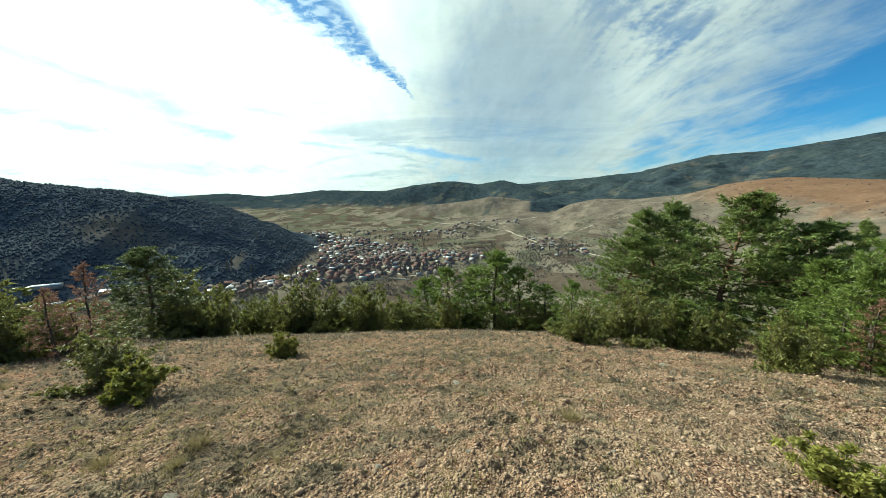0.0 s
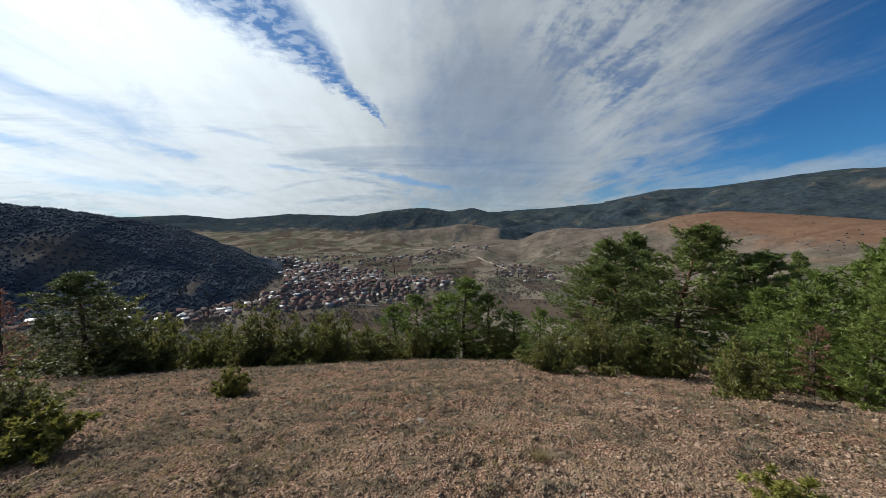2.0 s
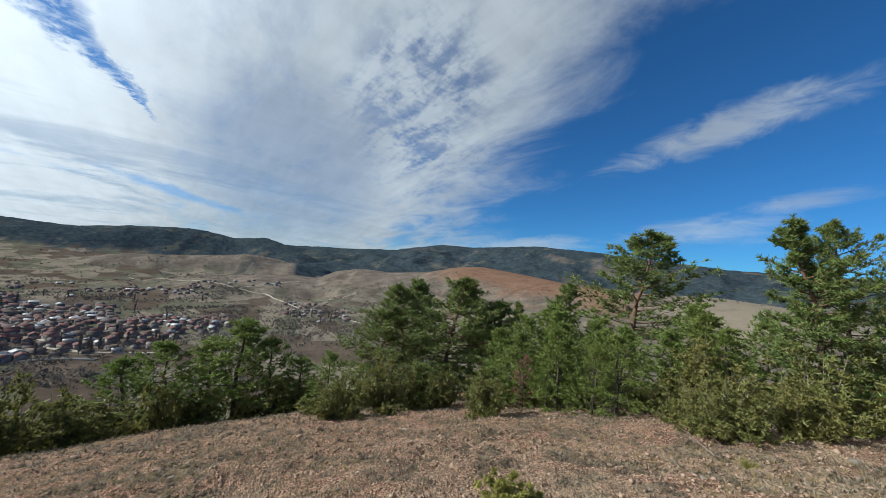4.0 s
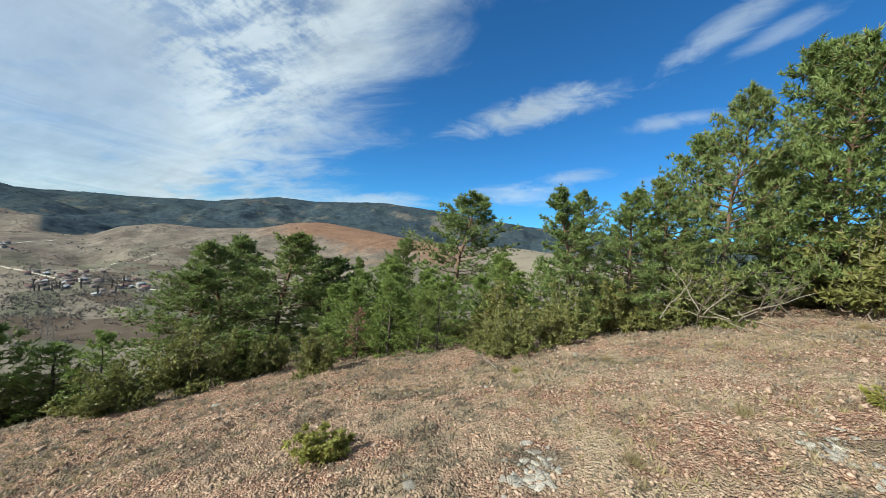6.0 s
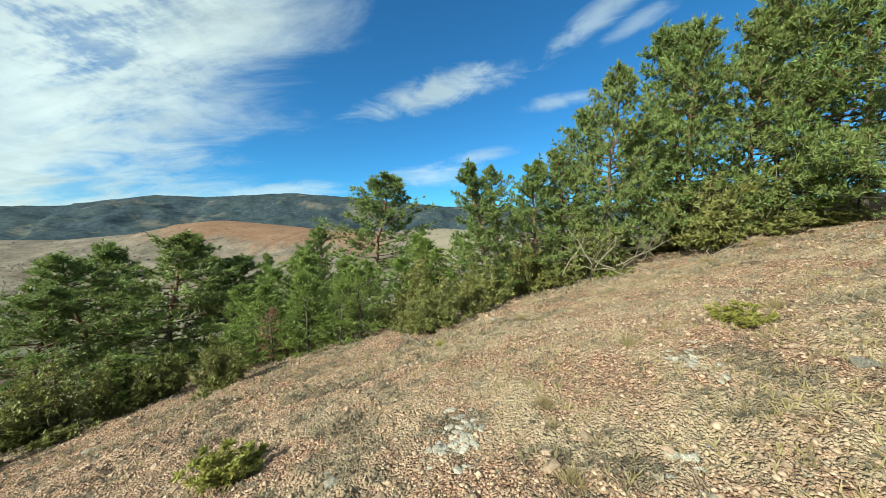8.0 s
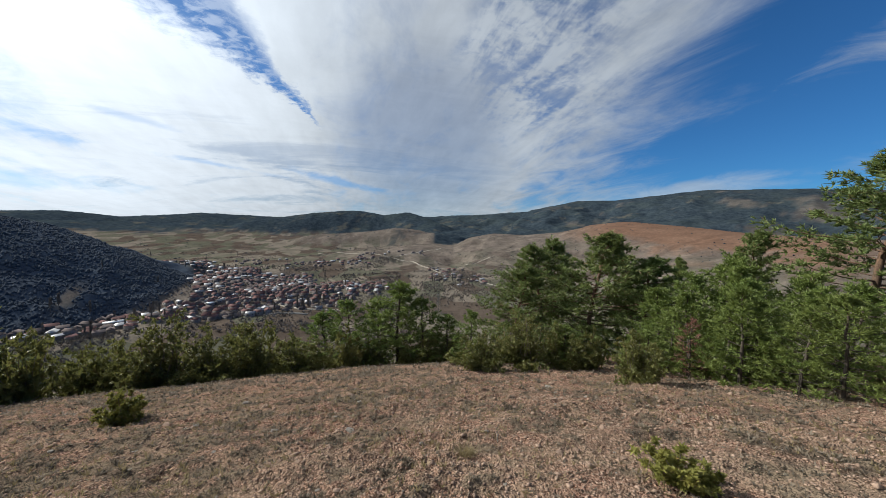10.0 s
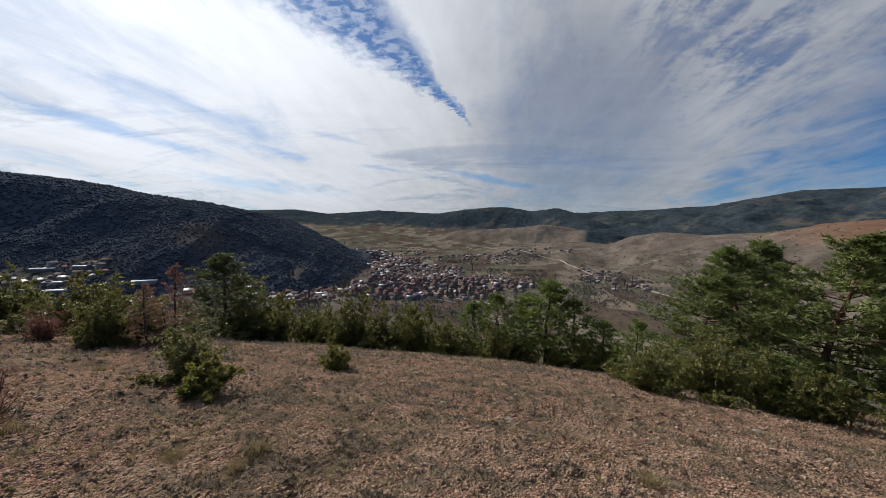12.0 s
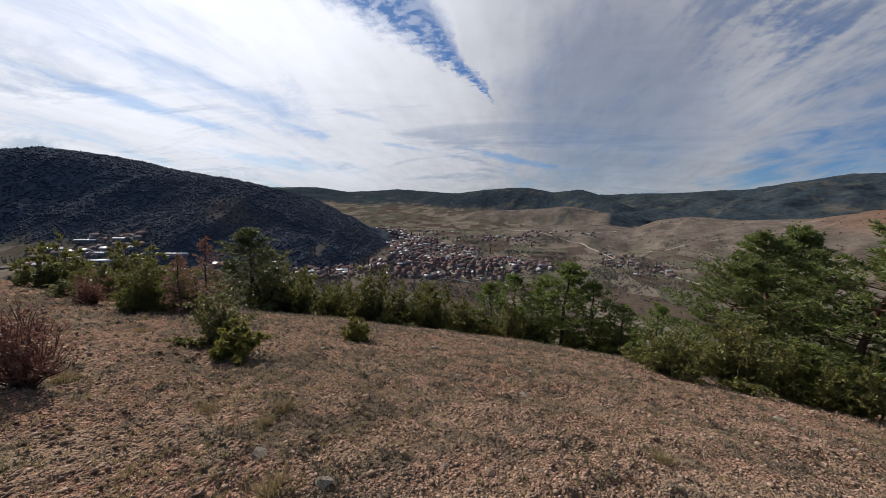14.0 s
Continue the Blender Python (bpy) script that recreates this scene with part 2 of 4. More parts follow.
def mats_at(x, y):
    """Where low thyme mats cover the soil: 0 to 1."""
    m = 0.6 * lattice(x, y, 0.34, 71) + 0.4 * lattice(x, y, 1.2, 72) + 0.55 * lattice(x, y, 0.13, 73)
    return smooth(m + 0.10 + 0.12 * smooth(-x, -1, 5) - 0.25 * smooth(-y, -2, 3), 0.0, 0.55)


def land(x, y):
    """Height and cover: forest, red soil, stony knoll, pale grass."""
    x, y = np.asarray(x, float), np.asarray(y, float)
    r = np.hypot(x, y)
    az = np.degrees(np.arctan2(x, y))
    floor_z = -150 + 95 * smooth(r, 1900, 3700) + 1.5 * wave(x, y, 160)
    roll_ = lattice(x, y, 420, 21) * 0.55 + (1 - 2 * np.abs(lattice(x, y, 210, 22))) * 0.45 + lattice(x, y, 90, 23) * 0.3 + lattice(x, y, 40, 24) * 0.14
    left, kl = ridge_height(x, y, LEFT_HILL, floor_z, 275, 2.6)
    spur, ks = ridge_height(x, y, LEFT_SPUR, floor_z, 120, 2.0)
    left, kl = np.maximum(left, spur), np.maximum(kl, 0.8 * ks)
    far, kf = ridge_height(x, y, FAR_RIDGE, floor_z, 800)
    dark, kd = ridge_height(x, y, DARK_SPUR, floor_z, 290)
    mount, km = ridge_height(x, y, MOUNTAIN, floor_z, 1500)
    brown, kb = ridge_height(x, y, BROWN_SPUR, floor_z, 270, 3.0)
    red, kr = ridge_height(x, y, RED_HILL, floor_z, 560, 2.2)
    hills = np.stack([left + 38 * roll_ * kl * (1 - kl) * 4, far + 18 * roll_ * kf * (1 - kf) * 4, dark + 34 * roll_ * kd * (1 - kd) * 4, mount + 42 * roll_ * km * (1 - km) * 4,
                      brown + 16 * roll_ * kb * (1 - kb) * 4, red + 20 * roll_ * kr * (1 - kr) * 4])
    z = hills.max(axis=0)
    which = hills.argmax(axis=0)
    kn = knoll(x, y)
    on_knoll = kn > z
    z = np.where(on_knoll, kn, z)
    strength = np.stack([kl, kf, kd, km, kb, kr])
    k = np.take_along_axis(strength, which[None], 0)[0]
    patch = lattice(x, y, 160, 31) * 0.5 + lattice(x, y, 60, 32) * 0.4 + lattice(x, y, 25, 33) * 0.3
    forest = np.where(which == 0, smooth(k + 0.12 * patch, 0.10, 0.2) * smooth(left - floor_z, 8, 25), 0.0)
    bald = 0.75 * np.exp(-(((x + 640) / 90) ** 2 + ((y - 640) / 50) ** 2)) + 0.95 * np.exp(-(((x + 410 + 0.27 * (y - 615)) / 10) ** 2 + ((y - 660) / 38) ** 2)) + 0.95 * np.exp(-(((x + 745) / 85) ** 2 + ((y - 462) / 60) ** 2))
    forest = forest * (1 - np.clip(bald, 0, 1))
    forest = np.where(which == 1, smooth(k + 0.12 * patch, 0.10, 0.2), forest)
    forest = np.where(which == 2, smooth(k + 0.15 * patch, 0.10, 0.22), forest)
    forest = np.where(which == 3, smooth(k + 0.10 * patch, 0.08, 0.16), forest)
    crown = smooth(k + 0.012 * patch, 0.955, 0.985) * smooth(az, 40, 50) * (1 - smooth(az, 66, 72))
    glade = smooth(lattice(x, y, 240, 35) + 0.6 * patch, 0.55, 0.8) * smooth(az, 30, 40)
    forest = np.where(which == 3, forest * (1 - 0.85 * crown) * (1 - 0.6 * glade), forest)
    # past bearing 14.3 full wood colour paints the shade on the spur's end
    forest = np.where(which == 4, smooth(patch, 0.45, 0.6) * 0.6 + smooth(az, 14.3, 15.0), forest)
    ruddy = np.where(which == 5, smooth(k + 0.25 * patch, 0.45, 0.8) * smooth(az, 33, 44) * (1 - smooth(az, 64, 72)), 0.0)
    pale = np.where(which == 5, smooth(az, 73, 75) * (1 - smooth(az, 86, 88)) * smooth(k + 0.2 * patch, 0.6, 0.8), 0.0)
    stony = np.where(on_knoll, 1 - smooth(r, 60, 160), 0.0)
    forest = np.where(on_knoll, smooth(r, 60, 200) * 0.7, np.clip(forest, 0, 1))
    grass = np.where(on_knoll, 0, 1 - np.clip(k * 1.6, 0, 1))
    canopy = lattice(x, y, 12, 61) * 2.4 + lattice(x, y, 27, 62) * 2.2 + np.where(r > 2000, lattice(x, y, 55, 63) * 4.0, 0)
    z = z + np.where(on_knoll, 0, forest * canopy)
    # dense: woods of the left hill, where the ground colour has haze painted in
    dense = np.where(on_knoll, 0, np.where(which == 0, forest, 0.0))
    return z, forest, ruddy, stony, pale, grass, dense


def ground_z(x, y):
    return float(land(np.array([x]), np.array([y]))[0][0])


# ---- materials ----
def material(name, build, disp=False):
    m = bpy.data.materials.new(name)
    m.use_nodes = True
    n = Nodes(m.node_tree)
    shader = build(n)
    out = n.add("ShaderNodeOutputMaterial")
    n.put(out.inputs["Surface"], shader)
    return m


def principled(n, color, rough=0.8, bump=None, strength=0.3, distance=0.02, **more):
    p = n.add("ShaderNodeBsdfPrincipled")
    n.put(p.inputs["Base Color"], (*color, 1) if isinstance(color, tuple) else color)
    n.put(p.inputs["Roughness"], rough)
    p.inputs["Specular IOR Level"].default_value = more.get("spec", 0.25)
    if bump is not None:
        bn = n.add("ShaderNodeBump", Strength=strength, Distance=distance)
        n.put(bn.inputs["Height"], bump)
        n.put(p.inputs["Normal"], bn.outputs[0])
    if "metal" in more:
        p.inputs["Metallic"].default_value = more["metal"]
    return p.outputs[0]


def ground_shader(n):
    co = n.add("ShaderNodeTexCoord").outputs["Object"]

    def mask(name):
        return n.add("ShaderNodeAttribute", attribute_name=name).outputs["Fac"]

    # stony hilltop: crumbly pinkish soil, pebbles, grey-green mats of thyme, straw
    wide = n.noise(co, 0.35, 5, 0.6)
    mid = n.noise(co, 2.2, 6, 0.62)
    grit = n.noise(co, 26, 6, 0.7)
    vor = n.add("ShaderNodeTexVoronoi", Scale=19.0)
    n.put(vor.inputs["Vector"], co)
    pebble = vor.outputs["Distance"]
    soil = n.mix(n.step(grit, 0.3, 0.7), (0.150, 0.105, 0.074), (0.31, 0.222, 0.160))
    soil = n.mix(n.step(wide, 0.38, 0.56), soil, n.mix(grit, (0.19, 0.098, 0.068), (0.34, 0.190, 0.136)))
    rgb = n.add("ShaderNodeSeparateColor")
    n.put(rgb.inputs[0], vor.outputs["Color"])
    chip = n.add("ShaderNodeTexVoronoi", Scale=44.0)
    n.put(chip.inputs["Vector"], n.add("ShaderNodeVectorMath", operation="ADD").outputs[0])
    lift = chip.inputs["Vector"].links[0].from_node
    n.put(lift.inputs[0], co)
    n.put(lift.inputs[1], n.mix(0.035, (0.0, 0.0, 0.0), n.add("ShaderNodeTexNoise", Scale=14.0).outputs["Color"]))
    crumb = n.add("ShaderNodeSeparateColor")
    n.put(crumb.inputs[0], chip.outputs["Color"])
    gap = n.step(chip.outputs["Distance"], 0.62, 0.32)
    stone = n.mix(rgb.outputs[0], (0.20, 0.155, 0.12), (0.36, 0.29, 0.235))
    soil = n.mix(n.math("MULTIPLY", n.step(rgb.outputs[1], 0.5, 0.6), n.step(pebble, 0.42, 0.3)), soil, stone)
    straw = n.mix(grit, (0.25, 0.200, 0.138), (0.455, 0.370, 0.265))
    mats = n.mix(grit, (0.068, 0.057, 0.045), (0.185, 0.156, 0.118))
    xy = n.add("ShaderNodeSeparateXYZ", Vector=co)
    clump = n.noise(co, 8.5, 5, 0.65, 0.6)
    soil = n.mix(n.math("ADD", 0.45, n.math("MULTIPLY", crumb.outputs[0], 0.45)), soil, n.mix(n.math("POWER", crumb.outputs[1], 1.4), (0.085, 0.048, 0.036), (0.56, 0.382, 0.285)))
    soil = n.mix(n.math("MULTIPLY", mask("mat"), 0.85), soil, mats)
    soil = n.mix(n.math("MULTIPLY", n.step(clump, 0.52, 0.60), 0.6), soil, mats)
    soil = n.mix(n.math("MULTIPLY", n.step(n.noise(co, 0.9, 8, 0.72), 0.44, 0.62), n.math("ADD", 0.32, n.math("MULTIPLY", n.step(xy.outputs[1], 4.5, -1.5), 0.58))), soil, straw)
    soil = n.mix(n.math("MULTIPLY", n.math("SUBTRACT", 1.0, gap), 0.12), soil, (0.085, 0.060, 0.042))
    soil = n.mix(1.0, soil, (1.18, 1.12, 1.09), "MULTIPLY")
    # valley floor: strips of fields, hedges, dry pasture
    warp = n.noise(n.mapping(co, (0.004, 0.004, 0.004)), 1.0, 3)
    fv = n.add("ShaderNodeTexVoronoi", Scale=1.0, Randomness=0.8)
    n.put(fv.inputs["Vector"], n.mapping(co, (0.016, 0.0075, 0.0), (0, 0, radians(25))))
    fc = n.add("ShaderNodeSeparateColor")
    n.put(fc.inputs[0], fv.outputs["Color"])
    dry = n.noise(co, 0.013, 6, 0.6)
    far_grain = n.noise(co, 0.09, 6, 0.65)
    pasture = n.mix(n.step(dry, 0.35, 0.68), (0.092, 0.077, 0.068), (0.158, 0.131, 0.113))
    pasture = n.mix(n.math("MULTIPLY", n.step(far_grain, 0.5, 0.7), 0.5), pasture, (0.05, 0.042, 0.027))
    field = n.mix(n.step(fc.outputs[0], 0.3, 0.7), (0.170, 0.145, 0.115), (0.070, 0.076, 0.050))
    field = n.mix(n.step(fc.outputs[1], 0.6, 0.68), field, (0.055, 0.040, 0.030))
    floor = n.mix(n.math("ADD", 0.10, n.math("MULTIPLY", mask("grass"), 0.60)), pasture, field)
    floor = n.mix(n.math("MULTIPLY", mask("ruddy"), 0.9), floor, n.mix(dry, (0.115, 0.064, 0.043), (0.185, 0.112, 0.077)))
    floor = n.mix(mask("pale"), floor, n.mix(far_grain, (0.13, 0.108, 0.082), (0.21, 0.18, 0.145)))
    coarse = n.noise(co, 0.022, 8, 0.7)
    floor = n.mix(n.math("MULTIPLY", n.step(coarse, 0.48, 0.66), 0.45), floor, n.mix(1.0, floor, (0.55, 0.55, 0.58), "MULTIPLY"))
    floor = n.mix(n.math("MULTIPLY", n.step(far_grain, 0.52, 0.40), 0.35), floor, n.mix(1.0, floor, (1.5, 1.45, 1.4), "MULTIPLY"))
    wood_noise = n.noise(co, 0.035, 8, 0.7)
    # far ridges: base colour of the woods shifted to blue for aerial haze
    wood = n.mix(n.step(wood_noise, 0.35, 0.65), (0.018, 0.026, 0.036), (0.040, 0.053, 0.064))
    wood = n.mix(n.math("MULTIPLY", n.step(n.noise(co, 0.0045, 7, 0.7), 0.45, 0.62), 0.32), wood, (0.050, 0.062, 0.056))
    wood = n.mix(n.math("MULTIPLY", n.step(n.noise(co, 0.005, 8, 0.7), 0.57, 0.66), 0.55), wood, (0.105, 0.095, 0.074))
    # left hill: paler, bluer wood colour with the haze mixed into it
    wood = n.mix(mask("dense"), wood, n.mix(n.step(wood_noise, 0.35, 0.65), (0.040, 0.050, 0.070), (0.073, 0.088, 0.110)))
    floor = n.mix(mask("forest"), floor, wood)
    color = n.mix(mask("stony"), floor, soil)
    height = n.math("ADD", n.math("ADD", n.math("ADD", n.math("MULTIPLY", grit, 0.7), n.math("MULTIPLY", clump, 2.4)), n.math("MULTIPLY", gap, n.math("ADD", 0.3, crumb.outputs[2]))), n.math("MULTIPLY", n.step(pebble, 0.45, 0.1), 0.7))
    return principled(n, color, 0.95, height, 1.0, 0.048, spec=0.0)


def leaf_shader(dark, light, dry=None):
    def build(n):
        geo = n.add("ShaderNodeNewGeometry")
        rnd = n.add("ShaderNodeObjectInfo").outputs["Random"]
        isle = geo.outputs["Random Per Island"]
        co = n.add("ShaderNodeTexCoord").outputs["Object"]
        patch = n.step(n.noise(co, 2.4, 5, 0.7), 0.35, 0.65)
        c = n.mix(n.math("ADD", n.math("MULTIPLY", isle, 0.35), n.math("MULTIPLY", patch, 0.65)), dark, light)
        c = n.mix(n.math("MULTIPLY", rnd, 0.4), c, (light[0] * 0.75, light[1] * 0.6, light[2] * 0.6))
        if dry:
            c = n.mix(n.step(isle, 0.93, 0.97), c, dry)
        d = principled(n, c, 0.55, spec=0.3)
        tr = n.add("ShaderNodeBsdfTranslucent")
        n.put(tr.inputs["Color"], n.mix(0.5, c, light))
        mixed = n.add("ShaderNodeMixShader", Fac=0.30)
        n.put(mixed.inputs[1], d), n.put(mixed.inputs[2], tr.outputs[0])
        return mixed.outputs[0]
    return build


def bark_shader(low, high):
    def build(n):
        co = n.add("ShaderNodeTexCoord").outputs["Object"]
        g = n.noise(n.mapping(co, (1, 1, 0.25)), 30, 5, 0.65)
        z = n.add("ShaderNodeSeparateXYZ", Vector=co).outputs[2]
        c = n.mix(n.step(z, 1.5, 4.5), low, high)
        c = n.mix(n.step(g, 0.35, 0.65), n.mix(0.55, c, (0.02, 0.015, 0.01)), c)
        return principled(n, c, 0.9, g, 0.6, 0.02)
    return build


def rough_shader(a, b, scale, rough=0.9, rnd=0.0, bump=0.3):
    def build(n):
        co = n.add("ShaderNodeTexCoord").outputs["Object"]
        g = n.noise(co, scale, 6, 0.65)
        c = n.mix(n.step(g, 0.3, 0.7), a, b)
        if rnd:
            info = n.add("ShaderNodeObjectInfo").outputs["Random"]
            isle = n.add("ShaderNodeNewGeometry").outputs["Random Per Island"]
            k = n.math("FRACT", n.math("ADD", info, isle))
            c = n.mix(n.math("MULTIPLY", k, rnd), c, tuple(min(1, v * 1.9) for v in b))
            c = n.mix(n.math("MULTIPLY", n.step(k, 0.6, 0.1), rnd * 0.6), c, tuple(v * 0.55 for v in a))
        return principled(n, c, rough, g, bump, 0.02, spec=0.3 if rough < 0.85 else 0.04)
    return build


GROUND = material("stony_ground_and_valley", ground_shader)
PINE = material("pine_needles", leaf_shader((0.052, 0.084, 0.024), (0.218, 0.276, 0.086), (0.18, 0.12, 0.05)))
DARK_JUNIPER = material("dark_juniper_scales", leaf_shader((0.042, 0.060, 0.024), (0.135, 0.160, 0.058)))
SAPLING = material("young_pine_needles", leaf_shader((0.070, 0.110, 0.025), (0.210, 0.270, 0.068)))
JUNIPER = material("juniper_scales", leaf_shader((0.062, 0.076, 0.024), (0.225, 0.228, 0.068), (0.18, 0.125, 0.05)))
SHRUB = material("yellow_green_shrub", leaf_shader((0.12, 0.125, 0.022), (0.29, 0.275, 0.07), (0.22, 0.15, 0.06)))
RUST = material("rusty_dead_needles", leaf_shader((0.135, 0.074, 0.056), (0.30, 0.165, 0.120)))
BARK = material("pine_bark", bark_shader((0.080, 0.065, 0.054), (0.165, 0.098, 0.062)))
TWIG = material("grey_twigs", rough_shader((0.12, 0.095, 0.075), (0.24, 0.20, 0.165), 20))
RED_TWIG = material("reddish_twigs", rough_shader((0.13, 0.070, 0.054), (0.26, 0.145, 0.110), 20))
STONE = material("pinkish_limestone", rough_shader((0.125, 0.082, 0.061), (0.335, 0.240, 0.180), 22, 0.9, 0.28, 0.5))
PALE_STONE = material("white_limestone", rough_shader((0.17, 0.148, 0.125), (0.38, 0.34, 0.295), 60, 0.95, 0.22, 1.0))
STRAW = material("dry_grass", leaf_shader((0.16, 0.125, 0.065), (0.33, 0.27, 0.14)))
THYME = material("grey_thyme", leaf_shader((0.060, 0.052, 0.040), (0.140, 0.120, 0.088)))
CUSHION = material("dry_herbs", leaf_shader((0.112, 0.090, 0.068), (0.285, 0.236, 0.178)))
# crowns and scrub far off; their blue-grey includes painted haze
HAZED_WOODS = material("distant_woods", rough_shader((0.035, 0.044, 0.060), (0.062, 0.074, 0.091), 0.03, 0.95, 0.06, 0.0))
BARE = material("bare_winter_trees", rough_shader((0.115, 0.100, 0.087), (0.215, 0.188, 0.163), 0.02, 0.95, 0.25, 0.0))
WALL_WHITE = material("whitewashed_wall", rough_shader((0.10, 0.092, 0.09), (0.24, 0.22, 0.212), 0.1, 0.9, 0.3, 0.1))
ROOF_RED = material("red_roof_tiles", rough_shader((0.085, 0.048, 0.046), (0.155, 0.088, 0.082), 1.2, 0.9, 0.22, 0.2))
ROOF_BROWN = material("weathered_brown_roof", rough_shader((0.070, 0.056, 0.054), (0.130, 0.105, 0.100), 1.2, 0.9, 0.3, 0.2))
ROOF_GREY = material("grey_metal_roof", rough_shader((0.16, 0.16, 0.17), (0.29, 0.29, 0.30), 0.8, 0.45, 0.3, 0.1))
ROOF_WHITE = material("white_sheet_roof", rough_shader((0.72, 0.73, 0.74), (0.85, 0.85, 0.85), 0.5, 0.45, 0.0, 0.1))
TRACK = material("pale_gravel_track", rough_shader((0.28, 0.25, 0.205), (0.39, 0.35, 0.295), 0.4, 0.95, 0.0, 0.1))
TARMAC = material("grey_tarmac", rough_shader((0.10, 0.10, 0.10), (0.16, 0.155, 0.15), 0.4, 0.9, 0.0, 0.1))


# ---- mesh helpers ----
def mesh_of(name, verts, faces, mat, soft=False):
    me = bpy.data.meshes.new(name)
    verts = np.asarray(verts, np.float32)
    if isinstance(faces, np.ndarray):
        k = faces.shape[1]
        me.vertices.add(len(verts))
        me.vertices.foreach_set("co", verts.ravel())
        me.loops.add(faces.size)
        me.loops.foreach_set("vertex_index", faces.astype(np.int32).ravel())
        me.polygons.add(len(faces))
        me.polygons.foreach_set("loop_start", np.arange(0, faces.size, k, dtype=np.int32))
        me.update(calc_edges=True)
    else:
        me.from_pydata([tuple(v) for v in verts], [], faces)
        me.update()
    if soft:
        me.polygons.foreach_set("use_smooth", np.ones(len(me.polygons), bool))
    me.materials.append(mat)
    return me


def child(name, me, parent, label=""):
    ob = new(name, me)
    ob.parent = parent
    return tagged(ob, label)


class Soup:
    """Collects triangles for one mesh."""

    def __init__(self):
        self.v, self.f, self.n = [], [], 0

    def put(self, v, f):
        v, f = np.asarray(v, float), np.asarray(f, int)
        self.v.append(v), self.f.append(f + self.n)
        self.n += len(v)

    def mesh(self, name, mat, soft=False):
        return mesh_of(name, np.concatenate(self.v), np.concatenate(self.f), mat, soft)

    def tube(self, pts, radii, sides=6):
        pts = np.asarray(pts, float)
        ang = np.linspace(0, 2 * np.pi, sides, endpoint=False)
        rings = []
        for i, p in enumerate(pts):
            d = pts[min(i + 1, len(pts) - 1)] - pts[max(i - 1, 0)]
            d = d / (np.linalg.norm(d) + 1e-9)
            u = np.cross(d, (0.31, 0.95, 0.1) if abs(d[2]) > 0.6 else (0, 0, 1))
            u /= np.linalg.norm(u) + 1e-9
            w = np.cross(d, u)
            rings.append(p + radii[i] * (np.cos(ang)[:, None] * u + np.sin(ang)[:, None] * w))
        f = []
        for i in range(len(pts) - 1):
            for j in range(sides):
                a, b = i * sides + j, i * sides + (j + 1) % sides
                f += [(a, b, b + sides), (a, b + sides, a + sides)]
        self.put(np.concatenate(rings), f)

    def blades(self, rng, at, way, count, length, width, spread):
        """Tufts of thin blades: at and way are (n, 3)."""
        at, way = np.repeat(at, count, 0), np.repeat(way, count, 0)
        d = way + rng.normal(0, spread, at.shape)
        d /= np.linalg.norm(d, axis=1)[:, None] + 1e-9
        s = np.cross(d, rng.normal(0, 1, at.shape))
        s /= np.linalg.norm(s, axis=1)[:, None] + 1e-9
        k = rng.uniform(0.7, 1.25, (len(at), 1))
        s = s * width * k
        v = np.stack([at - s, at + s, at + d * length * k], 1).reshape(-1, 3)
        self.put(v, np.arange(len(v)).reshape(-1, 3))


# ---- the ground ----
def make_ground():
    az = np.concatenate([np.arange(-84, 140, 0.45), np.arange(140, 276, 4.0)])
    rings = [0.0]
    r = 0.35
    while r < 4950:
        rings.append(r)
        r *= (1.012 if r < 14 else 1.022) if r < 40 else (1.045 if r < 600 else (1.009 if r < 1700 else 1.02))
    rr, aa = np.meshgrid(np.array(rings[1:]), np.radians(az), indexing="ij")
    x, y = rr * np.sin(aa), rr * np.cos(aa)
    z, *covers = land(x, y)
    z = z + clods(x, y)
    v = np.stack([x, y, z], -1).reshape(-1, 3)
    m, k = len(az), len(rings) - 1
    v = np.concatenate([v, [[0, 0, float(knoll(np.zeros(1), np.zeros(1))[0])]]])
    i, j = np.meshgrid(np.arange(k - 1), np.arange(m), indexing="ij")
    a, b = i * m + j, i * m + (j + 1) % m
    quads = np.stack([a, a + m, b + m, b], -1).reshape(-1, 4)
    tris = np.concatenate([quads[:, (0, 1, 2)], quads[:, (0, 2, 3)]])
    hub = len(v) - 1
    jj = np.arange(m)
    tris = np.concatenate([tris, np.stack([np.full(m, hub), jj, (jj + 1) % m], -1)])
    me = mesh_of("ground", v, tris, GROUND, True)
    for name, values in zip(("forest", "ruddy", "stony", "pale", "grass", "dense"), covers):
        at = me.attributes.new(name, "FLOAT", "POINT")
        at.data.foreach_set("value", np.append(values.ravel(), values.ravel()[0]).astype(np.float32))
    at = me.attributes.new("mat", "FLOAT", "POINT")
    at.data.foreach_set("value", np.append(mats_at(x, y).ravel(), 0.0).astype(np.float32))
    tagged(new("ground", me), "stony dry hilltop falling to a wide valley with wooded hills", "ground", kind="structure")


make_ground()


